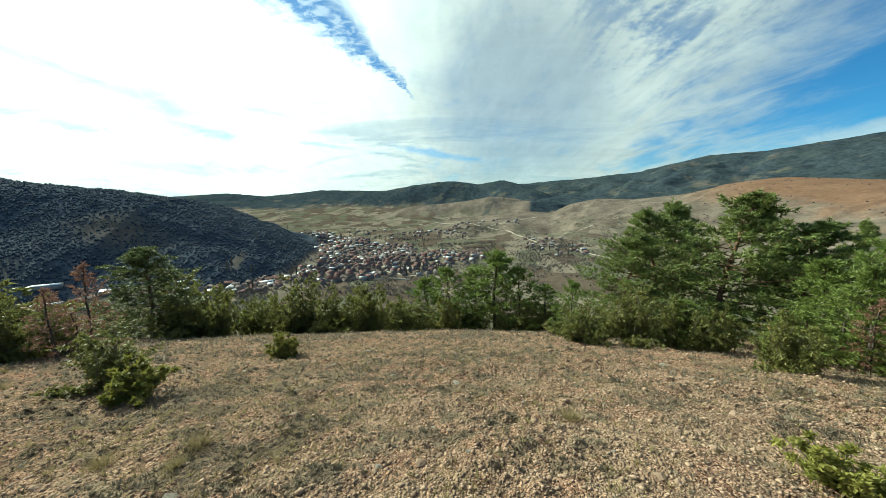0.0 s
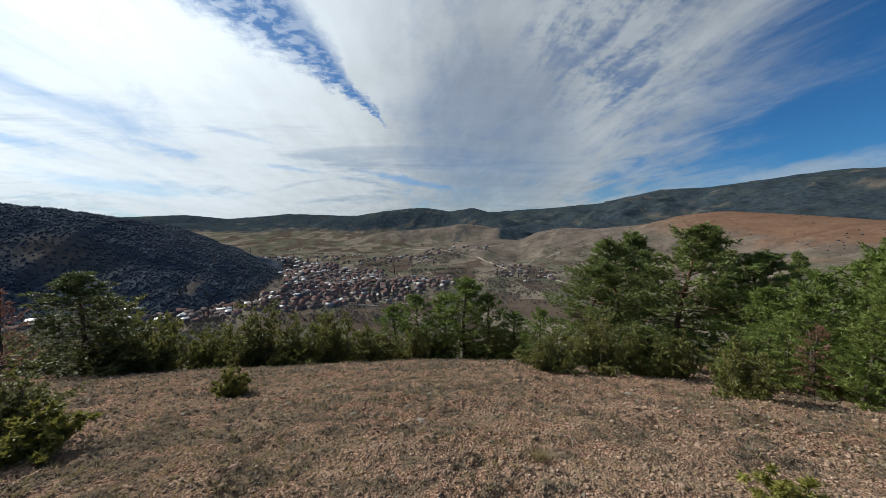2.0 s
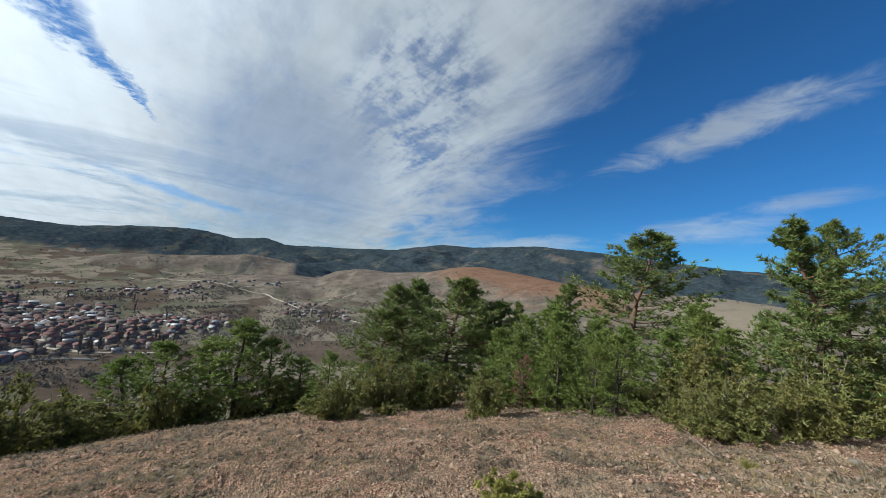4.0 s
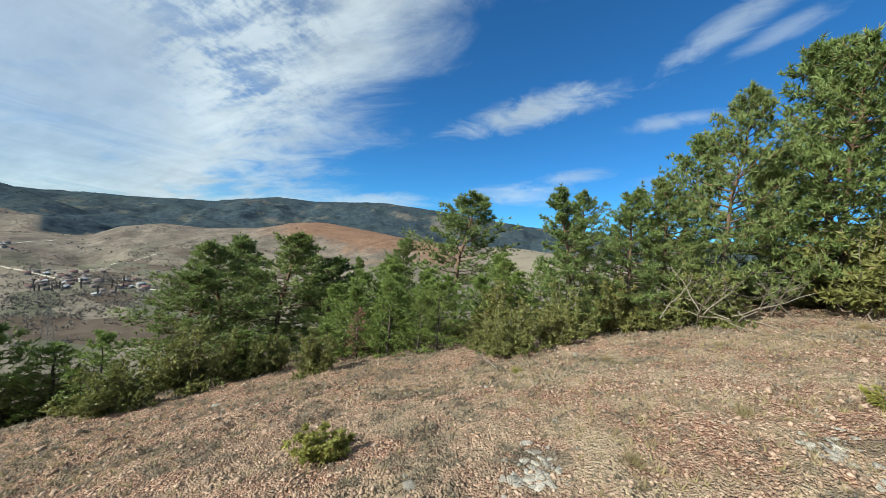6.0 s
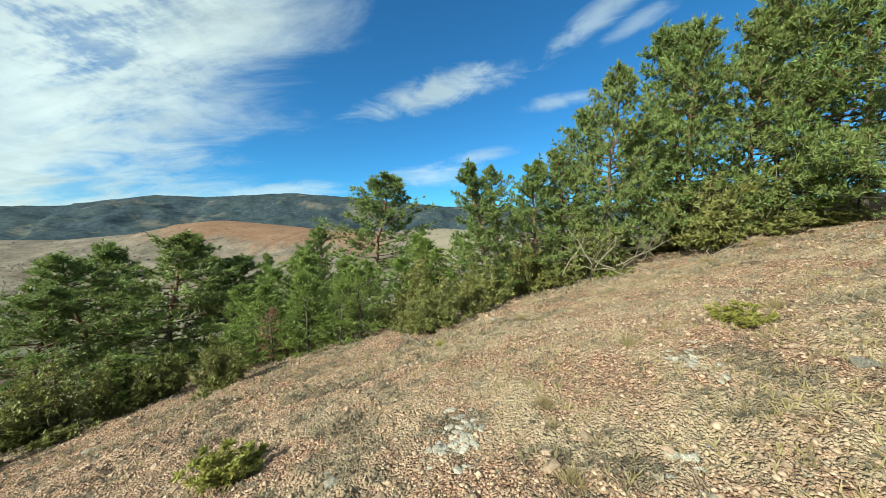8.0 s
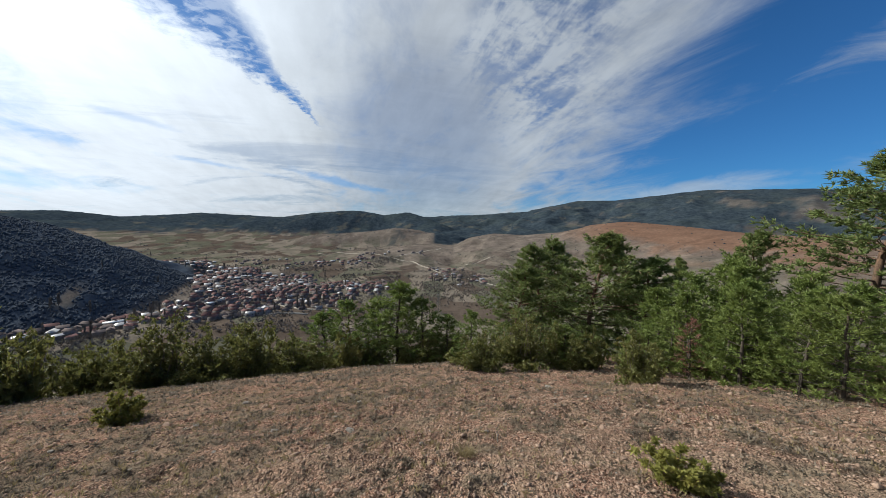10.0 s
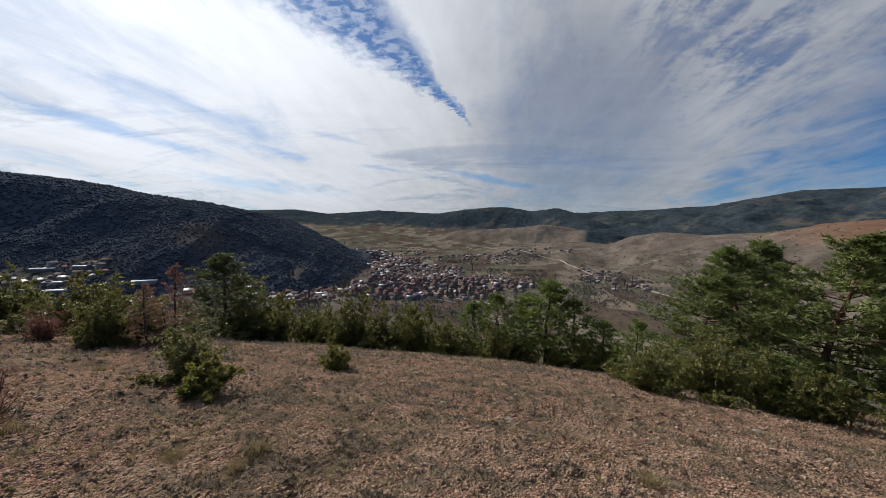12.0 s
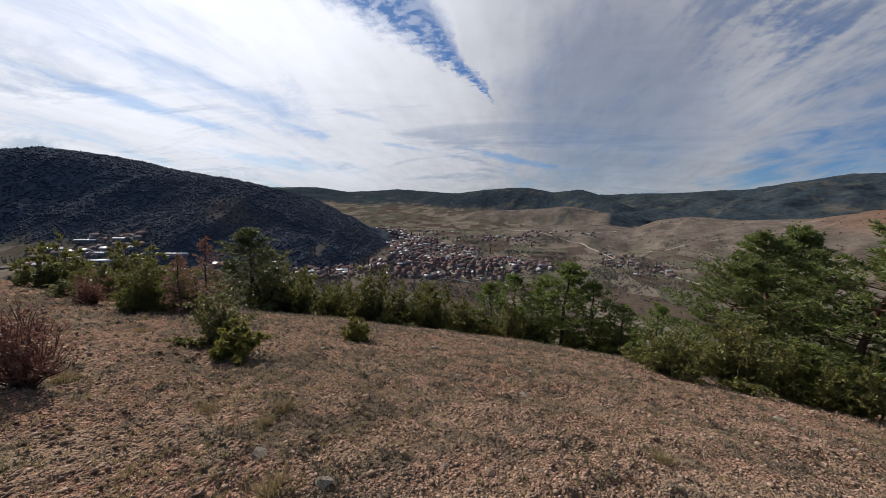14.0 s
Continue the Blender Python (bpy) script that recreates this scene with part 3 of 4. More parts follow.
# ---- trees and shrubs ----
def pine_mesh(seed, h, w, mat, bare=0.08, limbs=70, twigs=15, boughs=14, blades=11):
    """A pine of height h and crown width w: the trunk, its main boughs one by one, and the needled crown."""
    rng = np.random.default_rng(seed)
    trunk, crown, heavy = Soup(), Soup(), []
    twig = Soup()
    n = 12
    s = np.linspace(0, 1, n)
    bend = np.cumsum(rng.normal(0, 0.016, (n, 2)), 0) * h
    axis = np.stack([bend[:, 0] * s, bend[:, 1] * s, s * h * 0.96], 1)
    axis[0, 2] = -0.25
    trunk.tube(axis, 0.0135 * h * (1 - s) ** 0.8 + 0.010, 8)
    tips, ways = [], []
    for i in range(limbs):
        u = bare + (0.985 - bare) * ((i + rng.uniform(0, 1)) / limbs)
        base = np.array([np.interp(u, s, axis[:, c]) for c in range(3)])
        a = i * 2.4 + rng.normal(0, 0.5)
        q = (u - bare) / (1 - bare)
        reach = 0.5 * w * (math.sin(math.pi * min(1, 0.40 + 0.60 * q)) ** 0.7 * 0.95 + 0.06) * rng.uniform(0.55, 1.15) * (1.05 - 0.38 * q)
        rise = 0.02 + 0.75 * q ** 1.5 + rng.normal(0, 0.08)
        out = np.array([math.cos(a), math.sin(a), 0])
        m = 6
        t = np.linspace(0, 1, m)
        pts = base + out * (reach * t)[:, None] + np.stack([rng.normal(0, 0.035 * reach, m), rng.normal(0, 0.035 * reach, m), reach * (rise * t + 0.22 * t ** 2.5 - 0.14 * t * (1 - q))], 1)
        pts[0] = base
        wood, tip_list, way_list = twig, tips, ways
        if i % 4 == 1 and len(heavy) < boughs:
            wood, tip_list, way_list = Soup(), [], []
            heavy.append((wood, tip_list, way_list))
        wood.tube(pts, 0.0055 * h * (1 - t * 0.85) * (0.45 + reach / w), 4)
        for k in range(twigs):
            start = 0.36 - 0.30 * q
            g = start + (1 - start) * (k + rng.uniform(0, 1)) / twigs
            p = np.array([np.interp(g, t, pts[:, c]) for c in range(3)])
            side = rng.choice((-1, 1)) * rng.uniform(0.3, 1.3)
            d = np.array([math.cos(a + side), math.sin(a + side), rng.uniform(-0.15, 0.6)])
            ln = 0.34 * reach * (1.15 - 0.5 * g) * rng.uniform(0.5, 1.25) + 0.05
            e = p + d * ln
            if k % 3 == 0:
                twig.tube([p, e], [0.007, 0.003], 3)
            for f in (0.62, 1.0):
                tip_list.append(p + d * ln * f + rng.normal(0, 0.04, 3))
                way_list.append(d * 0.7 + np.array([0, 0, 0.65]))
        tip_list.append(pts[-1]), way_list.append(out + np.array([0, 0, 0.8]))
    for f in np.linspace(0.86, 1.03, 9):
        tips.append(axis[-1] * np.array([1, 1, f])), ways.append(np.array([0, 0, 1.0]))
    needle = (blades, 0.016 * h + 0.075, 0.0019 * h + 0.008, 0.8)
    crown.blades(rng, np.array(tips), np.array(ways), *needle)
    parts = [("trunk", trunk.mesh("trunk", BARK, True)), ("twig_work", twig.mesh("twig_work", BARK)), ("crown", crown.mesh("crown", mat))]
    for wood, at, way in heavy:
        spray = Soup()
        spray.blades(rng, np.array(at), np.array(way), *needle)
        parts.append(("bough", wood.mesh("bough", BARK), ("needle_spray", spray.mesh("needle_spray", mat))))
    return parts


def bush_mesh(seed, h, w, mat, stems=26, tufts=22, blade=0.1, open_=0.3, wood=None, upright=0.9, main=5, blades=7, cone=0.55):
    """A juniper or shrub: several stems from one base, with dense sprays."""
    rng = np.random.default_rng(seed)
    thin, crown, heavy = Soup(), Soup(), []
    tips, ways = [], []
    for i in range(stems):
        a = rng.uniform(0, 2 * math.pi)
        lean = rng.uniform(0.05, 1.0) ** 0.7
        top = np.array([math.cos(a) * lean * w * 0.5, math.sin(a) * lean * w * 0.5, h * (1.0 - cone * lean ** (1.6 if cone < 0.6 else 0.9)) * rng.uniform(0.35, 1.2)])
        m = 6
        t = np.linspace(0, 1, m)
        pts = np.stack([top[0] * t ** 0.8, top[1] * t ** 0.8, top[2] * t ** 1.15], 1) + rng.normal(0, 0.02 * h, (m, 3))
        pts[0] = (rng.normal(0, 0.03 * w), rng.normal(0, 0.03 * w), -0.06)
        wood_ = thin
        if i < main:
            wood_ = Soup()
            heavy.append(wood_)
        wood_.tube(pts, 0.012 * (h ** 0.5) * (1 - 0.85 * t) + 0.002, 4)
        for k in range(max(2, tufts // 4)):
            g = open_ + (1 - open_) * (k + rng.uniform(0, 1)) / max(2, tufts // 4)
            p = np.array([np.interp(g, t, pts[:, c]) for c in range(3)])
            d = rng.normal(0, 1, 3) * (1, 1, 0.55) + np.array([top[0] / w, top[1] / w, upright])
            d /= np.linalg.norm(d)
            reach = rng.uniform(0.06, 0.26) * (0.4 * w + 0.3 * h)
            for f in np.linspace(0.2, 1.0, 8):
                e = p + d * reach * f + rng.normal(0, 0.012 * (w + h), 3)
                e[2] = max(e[2], 0.03)
                tips.append(e), ways.append(d * 0.6 + np.array([0, 0, 0.3]))
    crown.blades(rng, np.array(tips), np.array(ways), blades, blade, blade * 0.24, 0.9)
    return [*(("stem", b.mesh("stem", wood or TWIG)) for b in heavy), ("twig_work", thin.mesh("twig_work", wood or TWIG)), ("crown", crown.mesh("crown", mat))]


def as_thing(name, parts, label, category, group=""):
    ob = new(name)
    tagged(ob, label, category, group)
    for part_name, me, *sub in parts:
        piece = tagged(child(part_name, me, ob), kind="stuff" if part_name == "twig_work" else "")
        for sub_name, sub_me in sub:
            tagged(child(sub_name, sub_me, piece), kind="stuff")
    return ob


def place(proto, x, y, turn, sx, sz):
    m = pose(x, y, ground_z(x, y) - 0.02, 0, 0, turn) @ Matrix.Diagonal((sx, sx, sz, 1))
    return copy_thing(proto, m)


rng = random.Random(7)
PINE_LABEL = "mature green pine with spreading boughs on the stony slope"
pines = [as_thing("pine_tree", pine_mesh(10 + i, 8.0, w, PINE, bare), PINE_LABEL, "tree", "pines round the hilltop")
         for i, (w, bare) in enumerate(((5.0, 0.06), (4.2, 0.10), (5.6, 0.03), (3.6, 0.04)))]
saplings = [as_thing("young_pine", pine_mesh(40 + i, 3.0, w, SAPLING, 0.04, 40, 8, 6, 10), "young bright green pine bushy down to the ground", "tree", "young pines")
            for i, w in enumerate((1.6, 2.0))]
junipers = [as_thing("juniper_bush", bush_mesh(60 + i, h, w, JUNIPER, 32, 28, 0.115, 0.16, blades=6, upright=0.45, cone=0.85 if i == 1 else 0.55), "dense olive green juniper bush on dry ground", "bush", "junipers")
            for i, (h, w) in enumerate(((2.4, 2.4), (3.0, 1.9), (1.8, 2.8)))]
shrubs = [as_thing("low_shrub", bush_mesh(80 + i, 0.5, 0.75, SHRUB, 30, 18, 0.06, 0.1), "low yellow-green shrub among the stones", "shrub", "low shrubs")
          for i in range(2)]
far_pines = [as_thing("pine_tree", pine_mesh(20 + i, 8.0, w, PINE, 0.03, 38, 9, 5, 10), "smaller green pine on the slope below the brow", "tree", "pines on the slope")
             for i, w in enumerate((5.0, 4.2))]
far_junipers = [as_thing("juniper_bush", bush_mesh(70 + i, h, w, JUNIPER, 22, 16, 0.18, 0.15, blades=4, main=3, upright=0.45), "olive green juniper bush on the slope below the brow", "bush", "junipers on the slope")
                for i, (h, w) in enumerate(((2.4, 2.4), (3.0, 1.9), (1.8, 2.8)))]
spire = as_thing("tall_juniper", pine_mesh(75, 5.6, 3.6, DARK_JUNIPER, 0.02, 70, 11, 10, 11), "tall pointed dark green juniper behind the hilltop", "tree")
dead_pine = as_thing("dead_tree", pine_mesh(95, 3.0, 1.5, RUST, 0.1, 30, 6, 6, 4), "small dead tree with rusty brown needles", "tree")
red_bush = as_thing("dry_bush", bush_mesh(97, 0.8, 0.8, RUST, 60, 8, 0.05, 0.3, wood=RED_TWIG, blades=2, main=8), "leafless reddish twiggy bush on the dry grass", "bush")
USED = set()


def put_tree(kind, index, x, y, h, w, turn=None):
    base = kind[index % len(kind)]
    key = base.name
    sizes = {"pine_tree": (8.0, (5.0, 4.2, 5.6, 3.6)), "young_pine": (3.0, (1.6, 2.0)), "juniper_bush": ((2.4, 3.0, 1.8), (2.4, 1.9, 2.8)), "low_shrub": (0.5, (0.75, 0.75))}
    hs, ws = sizes[key.split(".")[0]]
    i = index % len(kind)
    hh = hs[i] if isinstance(hs, tuple) else hs
    turn = rng.uniform(0, 360) if turn is None else turn
    if key not in USED:
        USED.add(key)
        base.matrix_basis = pose(x, y, ground_z(x, y) - 0.02, 0, 0, turn) @ Matrix.Diagonal((w / ws[i], w / ws[i], h / hh, 1))
        return base
    ob = copy_thing(base, Matrix.Identity(4))
    ob.matrix_basis = pose(x, y, ground_z(x, y) - 0.02, 0, 0, turn) @ Matrix.Diagonal((w / ws[i], w / ws[i], h / hh, 1))
    return ob


# kind, variant, x, y, height, crown width
PLANTS = [
    ("p", 0, 10.9, 12.6, 6.3, 5.6), ("p", 2, 9.5, 14.3, 6.1, 5.4), ("p", 2, 7.7, 13.6, 4.7, 4.6), ("p", 1, 12.6, 11.4, 5.0, 4.4), ("p", 1, 14.7, 19.8, 9.0, 5.0), ("p", 3, 16.2, 14.9, 6.3, 3.0), ("p", 3, 18.7, 15.0, 6.2, 2.4),
    ("p", 2, 17.8, 6.7, 7.6, 7.4), ("p", 1, 17.2, 10.2, 5.9, 3.2), ("p", 3, 12.1, 0.3, 4.9, 2.4), ("p", 1, 12.9, -1.4, 4.8, 2.6), ("p", 3, 13.3, -2.5, 5.1, 2.4),
    ("p", 2, 13.7, -4.1, 7.5, 3.6), ("p", 0, 14.4, -7.1, 8.1, 4.2), ("p", 1, 14.5, -5.7, 5.6, 3.4), ("p", 2, 14.8, -9.4, 8.1, 4.6), ("p", 0, 14.2, -10.8, 8.8, 4.8),
    ("p", 1, 12.9, -11.2, 8.4, 4.4), ("p", 2, 11.0, -10.8, 7.5, 4.2), ("p", 1, 17.0, -8.0, 9.5, 5.0), ("p", 0, 16.5, -3.5, 7.0, 4.2), ("p", 2, 16.5, 0.0, 5.6, 3.6), ("p", 3, 9.0, -13.0, 8.0, 4.4), ("p", 0, 17.5, -12.0, 10.0, 5.2),
    ("s", 0, 3.0, 18.8, 5.0, 4.2), ("s", 1, 0.4, 19.0, 4.0, 3.4), ("s", 3, 5.4, 17.2, 2.8, 2.7), ("s", 2, -1.0, 20.0, 3.6, 3.0), ("s", 3, 4.3, 18.0, 3.9, 3.0), ("s", 0, 1.8, 20.0, 4.2, 3.4),
    ("s", 0, 9.5, 6.9, 2.5, 1.6), ("s", 1, 9.0, 4.3, 1.9, 1.4), ("s", 0, 9.1, 5.4, 2.4, 1.4), ("s", 1, 9.3, 3.8, 2.1, 1.5), ("s", 1, 10.4, 6.0, 2.8, 1.7), ("s", 0, 11.0, 4.5, 2.6, 1.6), ("s", 0, 12.2, 2.0, 2.4, 1.6),
    ("s", 0, 13.2, 2.8, 2.9, 2.2), ("s", 1, 13.6, 1.6, 2.7, 2.0), ("s", 0, 12.4, 3.4, 2.4, 1.8), ("j", 0, 11.4, 2.3, 2.0, 2.4), ("s", 1, 14.6, 3.6, 3.4, 2.4),
    ("s", 1, 11.2, 8.0, 3.4, 2.4), ("s", 0, 12.0, 7.0, 3.6, 2.4), ("s", 1, 12.9, 6.2, 3.2, 2.3), ("s", 0, 10.6, 8.8, 3.0, 2.0), ("s", 1, 11.6, 5.4, 2.6, 1.9), ("s", 0, 13.8, 8.4, 4.2, 2.8),
    ("j", 2, 6.7, 6.1, 1.15, 1.5), ("j", 2, 8.5, 1.3, 1.1, 1.6), ("j", 0, 7.9, 1.7, 0.9, 1.1), ("j", 0, 10.5, 0.4, 1.7, 1.9), ("j", 2, 12.4, -0.9, 1.8, 2.1), ("j", 2, 12.6, -3.2, 1.8, 2.8),
    ("j", 2, 13.6, -7.2, 2.4, 3.8), ("j", 0, 13.8, -9.2, 2.4, 3.0), ("j", 2, 12.3, -2.2, 0.8, 1.7), ("j", 0, 5.8, 9.4, 1.9, 2.0), ("j", 2, 6.9, 9.3, 1.4, 2.0), ("j", 2, 4.2, 9.6, 1.2, 1.7),
    ("j", 0, -7.7, 17.6, 3.5, 3.6), ("j", 2, -4.4, 17.8, 2.7, 3.8), ("j", 0, -6.0, 17.9, 2.5, 2.5), ("j", 1, -13.2, 15.9, 3.6, 3.2), ("j", 0, -15.5, 18.7, 4.1, 3.6), ("j", 2, -13.4, 18.7, 3.1, 2.8),
    ("j", 0, -10.8, 7.8, 1.7, 1.7), ("j", 2, -10.9, 8.6, 1.3, 1.4), ("j", 2, -9.9, 18.2, 2.3, 2.4), ("j", 0, -5.45, 4.95, 1.0, 1.4), ("j", 0, -10.7, 7.3, 1.4, 1.2), ("j", 0, -11.1, 8.9, 1.4, 1.4), ("j", 2, -15.5, 9.3, 1.3, 1.8), ("j", 2, -15.0, 8.0, 0.6, 1.7),
    ("j", 0, -14.7, 18.4, 2.7, 2.9), ("h", 0, -4.4, 4.3, 0.55, 0.9), ("h", 1, -3.8, 7.2, 0.56, 0.8), ("j", 2, 9.3, 0.6, 1.0, 1.5), ("j", 0, 9.0, 2.3, 0.9, 1.2), ("h", 0, 3.0, 2.2, 0.32, 0.7), ("h", 1, 4.6, -2.8, 0.26, 0.62),
]
KINDS = {"p": pines, "s": saplings, "j": junipers, "h": shrubs}
for kind, index, x, y, h, w in PLANTS:
    put_tree(KINDS[kind], index, x, y, h, w)
# the thicket on the slope below the brow
for i in range(100):
    a = radians(rng.uniform(-72, 64))
    r = 20 + 36 * rng.random() ** 1.6
    x, y = r * math.sin(a), r * math.cos(a)
    if y < 8 or (math.degrees(a) > 15 and r < 24):
        continue
    if a < -0.1 or rng.random() < 0.3:
        put_tree(far_junipers, i, x, y, rng.uniform(1.6, 2.9), rng.uniform(2.2, 3.6))
    else:
        put_tree(far_pines, i, x, y, rng.uniform(2.6, 4.2), rng.uniform(2.6, 3.8))
edge_line = [(3.6, 11.5), (5.2, 10.4), (6.9, 8.3), (8.9, 5.9), (9.5, 3.2), (10.7, 1.1), (12.4, -1.5), (13.1, -4.0), (13.8, -6.4), (13.7, -9.2), (11.5, -11.6)]
for i in range(44):
    u = rng.uniform(0, len(edge_line) - 1.001)
    k = int(u)
    (x0, y0), (x1, y1) = edge_line[k], edge_line[k + 1]
    away = rng.uniform(0.4, 3.4)
    x, y = x0 + (x1 - x0) * (u - k) + away * 0.88, y0 + (y1 - y0) * (u - k) + away * 0.45
    if i % 3 == 0:
        put_tree(saplings, i, x, y, rng.uniform(1.3, 2.3), rng.uniform(1.1, 1.7))
    else:
        put_tree(far_junipers, i, x, y, rng.uniform(0.7, 1.4), rng.uniform(1.2, 2.1))
for i in range(9):
    put_tree(far_junipers, i, -2.0 + i * 1.0 + rng.uniform(-0.4, 0.4), 17.6 + rng.uniform(-0.6, 1.4), rng.uniform(1.3, 2.2), rng.uniform(1.8, 2.6))
spire.matrix_basis = pose(-14.6, 15.6, ground_z(-14.6, 15.6) - 0.02) @ Matrix.Diagonal((1.4, 1.4, 0.84, 1))
dead_pine.matrix_basis = pose(-12.2, 10.7, ground_z(-12.2, 10.7))
for x, y, h, w, turn in ((9.0, 6.5, 0.55, 0.6, 40), (-9.6, 7.6, 0.62, 0.7, 150), (-11.6, 9.4, 0.6, 0.8, 250), (-10.2, 8.6, 0.45, 0.7, 300)):
    copy_thing(dead_pine, Matrix.Identity(4)).matrix_basis = pose(x, y, ground_z(x, y), 0, 0, turn) @ Matrix.Diagonal((w, w, h, 1))
for x, y, k, turn in ((-6.4, 2.9, 0.9, 70), (-5.6, 1.7, 0.7, 200), (-12.8, 7.4, 1.3, 20)):
    copy_thing(red_bush, Matrix.Identity(4)).matrix_basis = pose(x, y, ground_z(x, y), 0, 0, turn) @ Matrix.Scale(k, 4)
red_bush.matrix_basis = pose(-5.05, 2.3, ground_z(-5.05, 2.3))


# ---- distant woods, hedges and scrub ----
def lumps(rng, x, y, z, wide, tall):
    """Many small rough crowns as one triangle soup; each is a pointed, uneven eight-sided lump."""
    k = len(x)
    unit = np.array([(1, 0, 0.4), (0, 1, 0.4), (-1, 0, 0.4), (0, -1, 0.4), (0, 0, 1), (0, 0, -0.1)], float)
    v = unit[None] * (1 + rng.uniform(-0.35, 0.35, (k, 6, 3))) * np.stack([wide, wide, tall], 1)[:, None]
    v += np.stack([x, y, z], 1)[:, None]
    f = np.array([(0, 1, 4), (1, 2, 4), (2, 3, 4), (3, 0, 4), (1, 0, 5), (2, 1, 5), (3, 2, 5), (0, 3, 5)])
    return v.reshape(-1, 3), (f[None] + np.arange(k)[:, None, None] * 6).reshape(-1, 3)


def scatter(rng, count, a0, a1, r0, r1):
    a = np.radians(rng.uniform(a0, a1, count))
    r = np.sqrt(rng.uniform(r0 * r0, r1 * r1, count))
    return r * np.sin(a), r * np.cos(a)


def make_woods():
    rng = np.random.default_rng(3)
    soup = Soup()
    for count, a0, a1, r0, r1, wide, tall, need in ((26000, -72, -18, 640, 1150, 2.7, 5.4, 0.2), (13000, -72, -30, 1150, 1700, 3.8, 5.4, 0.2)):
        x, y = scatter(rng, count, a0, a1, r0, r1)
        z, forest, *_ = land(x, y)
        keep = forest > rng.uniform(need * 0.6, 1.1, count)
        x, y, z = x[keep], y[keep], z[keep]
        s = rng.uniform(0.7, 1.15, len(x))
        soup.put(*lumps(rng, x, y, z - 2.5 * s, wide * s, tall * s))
    tagged(new("woods", soup.mesh("woods", HAZED_WOODS)), "dark evergreen woods covering the far hillsides", "woods", kind="stuff")
    soup = Soup()
    for count, a0, a1, r0, r1, wide, tall in ((5200, 15, 90, 1000, 2300, 2.4, 2.0), (1000, -28, 20, 1900, 3300, 4.5, 3.0), (400, -8, 16, 2100, 2700, 3.5, 2.6)):
        x, y = scatter(rng, count, a0, a1, r0, r1)
        g = lattice(x, y, 70, 51) + 0.6 * lattice(x, y, 220, 52) > rng.uniform(-0.5, 0.9, count)
        x, y = x[g], y[g]
        z = land(x, y)[0]
        s = rng.uniform(0.4, 1.4, len(x))
        soup.put(*lumps(rng, x, y, z, wide * s, tall * s))
    tagged(new("scrub", soup.mesh("scrub", HAZED_WOODS)), "dark scrub dotted over the dry brown slopes", "scrub", kind="stuff")
    soup = Soup()
    # hedges along the field edges, and thickets between them
    for count, a0, a1, r0, r1 in ((16000, -30, 8, 620, 1500), (13000, 4, 34, 560, 1500), (9000, -68, -26, 500, 1000), (14000, -28, 14, 1300, 2700), (7000, -40, 12, 430, 660)):
        x, y = scatter(rng, count, a0, a1, r0, r1)
        u, v = x * 0.97 + y * 0.24, y * 0.97 - x * 0.24
        v = v + 14 * lattice(x, y, 160, 44)
        row = (np.abs(v / 74 - np.round(v / 74)) < 0.045) & (lattice(x, y, 120, 43) > -0.15)
        lane = (np.abs(u / 190 - np.round(u / 190)) < 0.014) & (lattice(x, y, 90, 45) > 0.1)
        g = (lattice(x, y, 60, 41) + 0.8 * lattice(x, y, 150, 42) > rng.uniform(0.05, 1.1, count)) | row | lane
        x, y = x[g], y[g]
        z, forest, *_ = land(x, y)
        g = forest < 0.3
        at = np.stack([x, y, z], 1)[g]
        k = len(at)
        at = at + np.stack([np.zeros(k), np.zeros(k), rng.uniform(0, 2.0, k)], 1)
        soup.blades(rng, at, np.tile((0, 0, 0.75), (k, 1)), 8, 4.2, 0.42, 0.8)
    # belts of leafless woodland: bearings, distances, count
    for a0, a1, r0, r1, count in ((-1, 9, 985, 1120, 420), (8, 24, 800, 900, 380), (-36, 6, 520, 640, 520), (10, 27, 1000, 1060, 260), (-26, 6, 1720, 1860, 300), (-24, 10, 2080, 2200, 260), (-8, 6, 1180, 1290, 180), (-66, -40, 560, 690, 360), (-30, 8, 640, 1250, 420), (14, 30, 620, 760, 200), (-28, -8, 1350, 1700, 260)):
        x, y = scatter(rng, count, a0, a1, r0, r1)
        g = lattice(x, y, 55, 46) > rng.uniform(-0.7, 0.5, count)
        x, y = x[g], y[g]
        z, forest, *_ = land(x, y)
        x, y, z = x[forest < 0.3], y[forest < 0.3], z[forest < 0.3]
        k = rng.uniform(0.6, 1.25, len(x))
        soup.blades(rng, np.stack([x, y, z + 2.0 * k], 1), np.tile((0, 0, 0.7), (len(x), 1)), 22, 4.6, 0.42, 0.75)
    tagged(new("bare_trees", soup.mesh("bare_trees", BARE)), "grey-brown leafless trees and hedges in the valley", "trees", kind="stuff")


make_woods()


# ---- the village ----
def box_faces(soup, x0, x1, y0, y1, z0, z1):
    v = [(x, y, z) for z in (z0, z1) for x, y in ((x0, y0), (x1, y0), (x1, y1), (x0, y1))]
    f = [(0, 2, 1), (0, 3, 2), (4, 5, 6), (4, 6, 7)]
    for a in range(4):
        b = (a + 1) % 4
        f += [(a, b, b + 4), (a, b + 4, a + 4)]
    soup.put(v, f)


